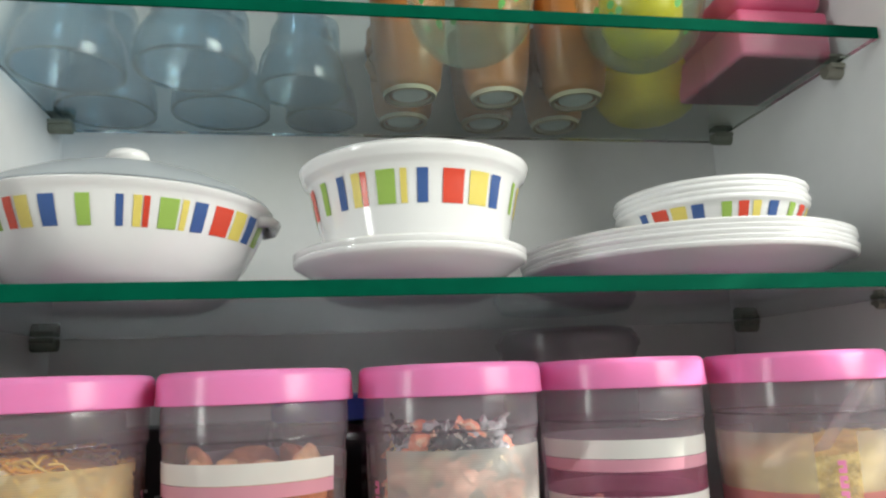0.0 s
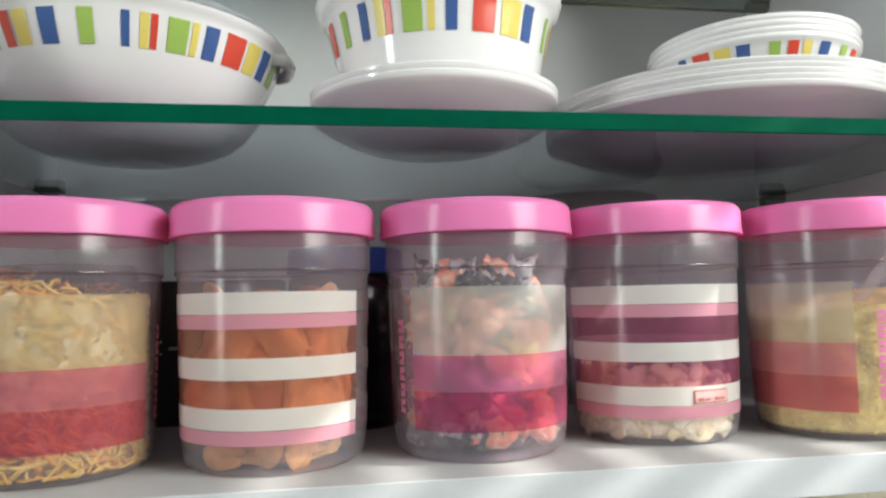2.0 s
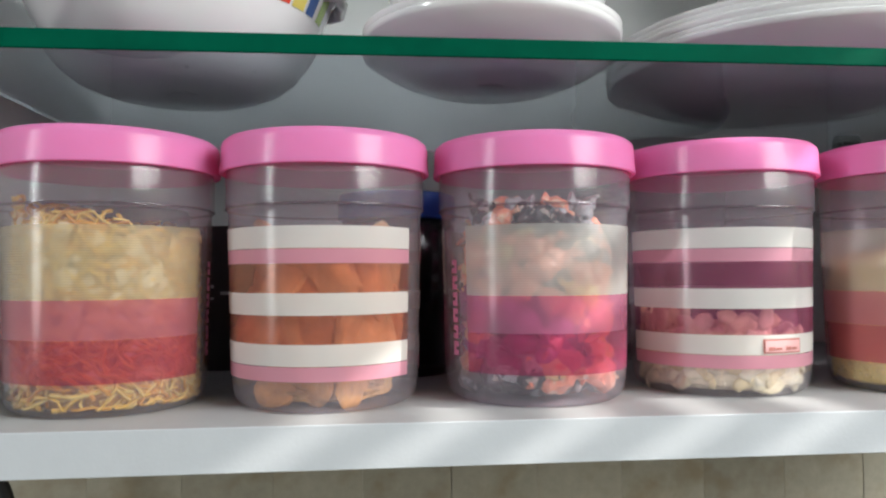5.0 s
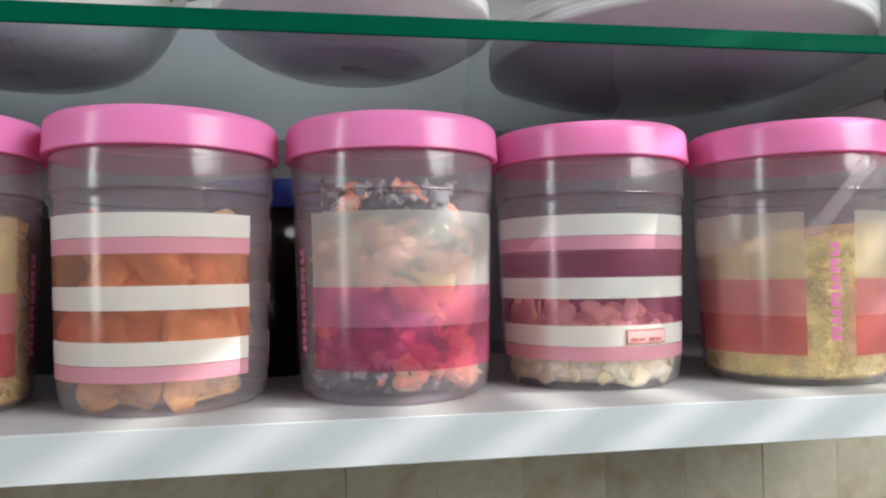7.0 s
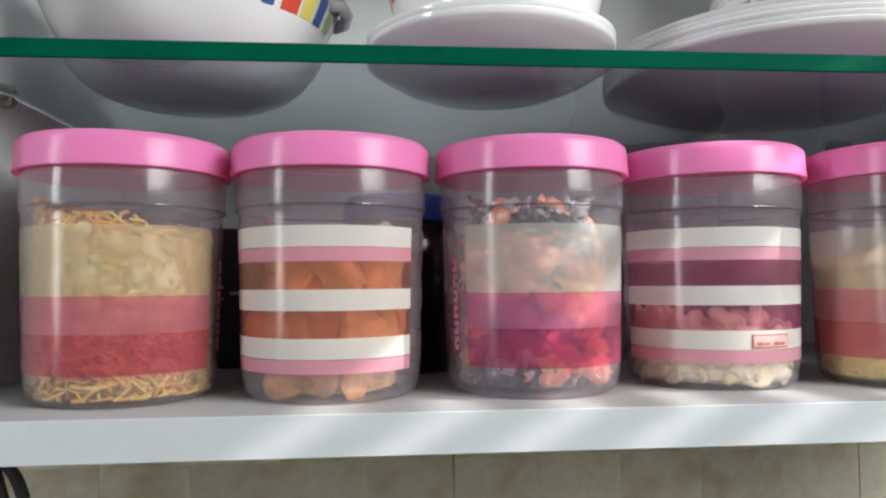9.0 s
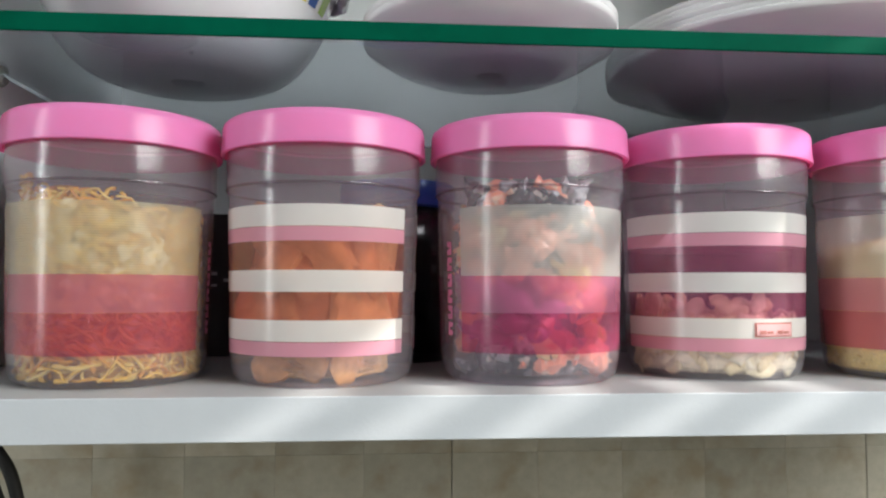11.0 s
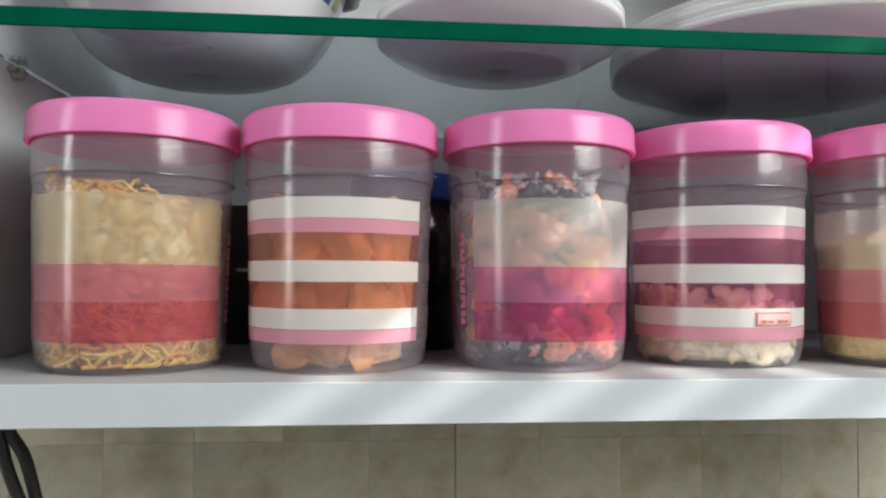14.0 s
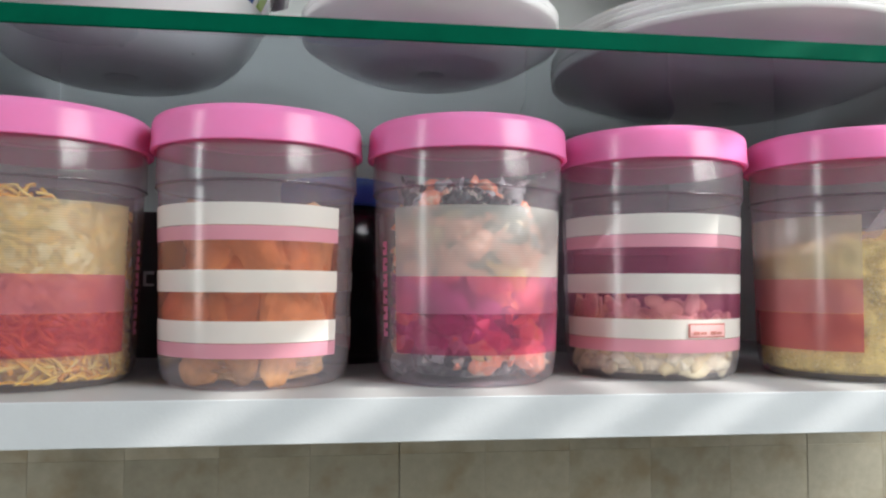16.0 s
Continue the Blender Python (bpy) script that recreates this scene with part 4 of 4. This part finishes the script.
# two small chips in the glaze near the foot of the covered bowl
for a, z in ((55, 0.0046), (17, 0.0024)):
    r0, r1 = at_profile(bowl_prof, z) + 0.0003, at_profile(bowl_prof, z + 0.0007) + 0.0003
    part("chip", band_bm(r0, z, r1, z + 0.0007, a - 1.3, a + 1.0), mark_grey, big, "small dark chip")

# ---- things behind the jars ----
tub = base("plastic_tub", 0.182, 0.194, SHELF_TOP, "cloudy clear plastic tub standing behind the jars", "tub")
part("body", lathe([(0, 0.001), (0.046, 0.0), (0.049, 0.003), (0.0515, 0.127), (0.0530, 0.129), (0.0530, 0.132), (0.0505, 0.132), (0.0470, 0.005), (0, 0.004)], 64), tub_clear, tub, "", True, 50)
part("lid", lathe([(0.0540, 0.1322), (0.0550, 0.133), (0.0550, 0.1375), (0.0530, 0.1385), (0.0530, 0.1412), (0.0510, 0.1425), (0.0500, 0.1450), (0.0475, 0.1460), (0, 0.1450), (0, 0.1430), (0.0475, 0.1435), (0.0515, 0.1370), (0.0530, 0.1322)], 64), tub_clear, tub, "ridged see-through lid", True, 40)

bottle = base("bottle", -0.0010, 0.1300, SHELF_TOP, "broad dark bottle with a blue cap standing behind the jars", "bottle")
part("body", lathe([(0, 0.0), (0.033, 0.0), (0.0348, 0.002), (0.0350, 0.082), (0.0340, 0.087), (0.0325, 0.0895), (0, 0.0895)], 56), dark_bottle, bottle, "", True, 50)
cap = lathe([(0, 0.0897), (0.0345, 0.0897), (0.0356, 0.0905), (0.0354, 0.1020), (0.0345, 0.1045), (0.031, 0.1056), (0, 0.1060)], 72)
part("cap", cap, blue_cap_mat, bottle, "broad blue cap", True, 40)

carton = base("black_carton", -0.0895, 0.172, SHELF_TOP, "black printed carton standing behind the jars", "carton")
part("box", box_bm(-0.050, 0.050, -0.03, 0.03, 0, 0.088, 0.001, 2), black_box_mat, carton)
for x0, x1, z0, z1 in ((-0.028, -0.022, 0.050, 0.052), (-0.028, -0.0265, 0.044, 0.052), (-0.028, -0.022, 0.043, 0.0445), (-0.018, -0.010, 0.046, 0.048)):
    part("print", box_bm(x0, x1, -0.0306, -0.0301, z0, z1), grey_print, carton)

dark_jar = base("dark_jar", -0.172, 0.165, SHELF_TOP, "dark storage jar in the back corner of the shelf", "jar")
part("body", lathe([(0, 0), (0.036, 0), (0.0385, 0.003), (0.0385, 0.080), (0.036, 0.084), (0, 0.084)], 48), dark_bottle, dark_jar, "", True, 50)
part("lid", lathe([(0, 0.0842), (0.0395, 0.0842), (0.0400, 0.0855), (0.0395, 0.0975), (0.037, 0.0990), (0, 0.0990)], 48), rubber, dark_jar, "black lid", True, 40)

# ---- things on the upper glass ----


def tumbler(x, y, s):
    top = base("tumbler", x, y, UPPER_TOP, "upturned blue-tinted glass tumbler with stepped sides", "tumbler", "blue tumblers")
    outer = [(0.0370, 0.0), (0.0378, 0.0010), (0.0377, 0.010), (0.0368, 0.018), (0.0345, 0.0255), (0.0302, 0.0325), (0.0282, 0.0345), (0.0277, 0.0375), (0.0268, 0.046), (0.0236, 0.0525), (0.0218, 0.0545), (0.0213, 0.0575), (0.0205, 0.082), (0.0185, 0.087), (0, 0.088)]
    inner = [(0, 0.080), (0.0170, 0.078), (0.0182, 0.058), (0.0210, 0.0525), (0.0240, 0.044), (0.0252, 0.0355), (0.0312, 0.0245), (0.0345, 0.010), (0.0352, 0.0005)]
    prof = outer + inner
    body = part("body", lathe([(r * s, z) for r, z in prof], 64, loop=True), blue_glass, top, "", True, 60)
    ring = [(0.0363 + 0.0014 * math.cos(a), 0.0014 + 0.0011 * math.sin(a)) for a in (0, 0.8, 1.6, 2.4, 3.1, 3.9, 4.7, 5.5)]
    part("rim", lathe([(r * s, z) for r, z in ring], 64, loop=True), rim_glass, top, "thick darker rim", True)
    return top


for x, y, s in ((-0.172, 0.143, 0.98), (-0.091, 0.136, 1.0), (-0.018, 0.168, 0.86), (-0.168, 0.218, 0.98), (-0.082, 0.216, 1.0), (-0.004, 0.228, 0.78)):
    tumbler(x, y, s)


def cup(x, y, turn):
    top = base("cup", x, y, UPPER_TOP, "orange-brown ceramic cup with a bare cream foot", "cup", "brown cups", rz=turn)
    prof = [(0, 0.003), (0.0165, 0.003), (0.0175, 0.0022), (0.0205, 0.0030), (0.0235, 0.008), (0.0262, 0.025), (0.0285, 0.050), (0.0298, 0.075), (0.0300, 0.080), (0.0282, 0.080), (0.0270, 0.050), (0.0225, 0.012), (0, 0.008)]
    part("body", lathe(prof, 56), clay, top, "", True, 55)
    part("foot_ring", lathe([(0.0165, 0.0028), (0.0168, 0.0), (0.0196, 0.0), (0.0206, 0.0032), (0.0180, 0.0040)], 56, loop=True), clay_foot, top, "unglazed cream foot ring", True, 40)
    part("foot_base", lathe([(0, 0.0029), (0.0128, 0.0029), (0.0136, 0.0022), (0.0128, 0.0016), (0, 0.0018)], 48), material("pale_foot_glaze", (0.80, 0.82, 0.76), 0.4, vary=0.1, scale=90), top, "pale recessed base", True)
    part("handle", tube_bm([(-0.025, 0, 0.024), (-0.034, 0, 0.026), (-0.040, 0, 0.038), (-0.0395, 0, 0.050), (-0.035, 0, 0.058), (-0.027, 0, 0.059)], 0.0036, 10), clay, top, "", True)
    return top


for i, x in enumerate((0.063, 0.131, 0.195)):
    cup(x, 0.171, (-42, -60, -60)[i])
    cup(x + (0.001, 0.003, 0.001)[i], 0.2270, (120, 120, 120)[i])


def print_bowl(x, y, z_turn, inside=None):
    top = base("glass_bowl", x, y, UPPER_TOP, "clear glass bowl with a green leaf print", "bowl", "leaf-print bowls", rz=z_turn)
    prof = [(0.014, 0.0), (0.018, 0.0008), (0.028, 0.006), (0.037, 0.016), (0.042, 0.028), (0.045, 0.042), (0.046, 0.048)]
    part("body", lathe(shell(prof, 0.0022), 64), bowl_print, top, "", True, 60)
    rr = random.Random(int(x * 1000))
    for k in range(16):
        a, z0 = rr.uniform(-180, 180), rr.uniform(0.008, 0.038)
        r0, r1 = at_profile(prof, z0) + 0.0004, at_profile(prof, z0 + 0.006) + 0.0004
        bm = bmesh.new()
        pts = [bm.verts.new(((r0 + (r1 - r0) * g) * math.sin(radians(a + w)), -(r0 + (r1 - r0) * g) * math.cos(radians(a + w)), z0 + 0.006 * g)) for w, g in ((0, 0), (4, 0.35), (4.5, 0.7), (1, 1), (-3, 0.75), (-3.5, 0.3))]
        bm.faces.new(pts)
        part("leaf", bm, green_leaf, top)
    return top


print_bowl(0.098, 0.101, 20)
print_bowl(0.222, 0.100, 100)
yb = base("yellow_bowl", 0.272, 0.204, UPPER_TOP, "round yellow plastic bowl", "bowl")
part("body", lathe(shell([(0.020, 0.0), (0.026, 0.001), (0.036, 0.007), (0.043, 0.018), (0.047, 0.034), (0.048, 0.052), (0.0485, 0.060)], 0.002), 64), yellow_plastic, yb, "", True, 55)
small_yellow = base("yellow_cup", 0.222, 0.100, UPPER_TOP + 0.008, "yellow plastic lemon-shaped cup resting in the leaf-print bowl", "cup")
part("body", lathe([(0, 0.0), (0.012, 0.001), (0.022, 0.008), (0.028, 0.020), (0.029, 0.034), (0.028, 0.048), (0.0268, 0.048), (0.0272, 0.032), (0.021, 0.010), (0, 0.003)], 48), yellow_plastic, small_yellow, "", True, 60)
pink_box = base("pink_box", 0.3165, 0.124, UPPER_TOP, "pink plastic box with a rounded lid", "box")
part("body", box_bm(-0.034, 0.036, -0.046, 0.046, 0, 0.030, 0.003, 3), pink_box_mat, pink_box, "", True, 40)
part("lid", box_bm(-0.035, 0.037, -0.047, 0.047, 0.0300, 0.056, 0.012, 5), pink_box_mat, pink_box, "", True, 40)

# ---- below the shelf ----
cable = base("cable", -0.274, 0.200, SHELF_LOW, "black rubber cable looped down from under the cabinet", "cable")


def smooth_path(points, steps=6):
    """A rounded line through the points."""
    pts = [Vector(p) for p in points]
    pts = [pts[0] * 2 - pts[1], *pts, pts[-1] * 2 - pts[-2]]
    line = []
    for a, b, c, d in zip(pts, pts[1:], pts[2:], pts[3:]):
        for k in range(steps):
            f = k / steps
            line.append(0.5 * (2 * b + (c - a) * f + (2 * a - 5 * b + 4 * c - d) * f * f + (3 * b - a - 3 * c + d) * f ** 3))
    return line + [pts[-2]]


for line in (((-0.009, 0, -0.0002), (-0.006, 0, -0.030), (-0.003, 0, -0.046), (0.0045, 0, -0.0735), (0.0140, 0, -0.0975), (0.024, 0, -0.125), (0.030, 0, -0.165), (0.030, 0, -0.21)),
             ((0.001, 0.004, -0.0002), (-0.001, 0.004, -0.030), (0.0030, 0.003, -0.0475), (0.0140, 0.003, -0.0660), (0.0213, 0.006, -0.0975), (0.026, 0.009, -0.125), (0.027, 0.010, -0.165), (0.026, 0.010, -0.21))):
    part("strand", tube_bm(smooth_path(line), 0.0042, 10), cable_mat, cable, "", True)

# wall tiles, piece by piece
TILE = 0.0689
wall = bpy.data.objects["wall_north"]
tile_mesh = mesh_of("tile", box_bm(-TILE / 2 + 0.00006, TILE / 2 - 0.00006, -0.0032, 0.003, -TILE / 2 + 0.00003, TILE / 2 - 0.00003, 0.0002, 1), tile_mat)
wide_joint = 0.0006
for row in range(5):
    for col in range(-6, 9):
        ob = new("tile", tile_mesh)
        ob.parent = wall
        gap = wide_joint * math.floor(col / 5)
        ob.matrix_basis = pose(0.0455 + TILE * (col + 0.5) + gap, WALL + 0.003, 1.4125 + TILE * (0.5 - row))
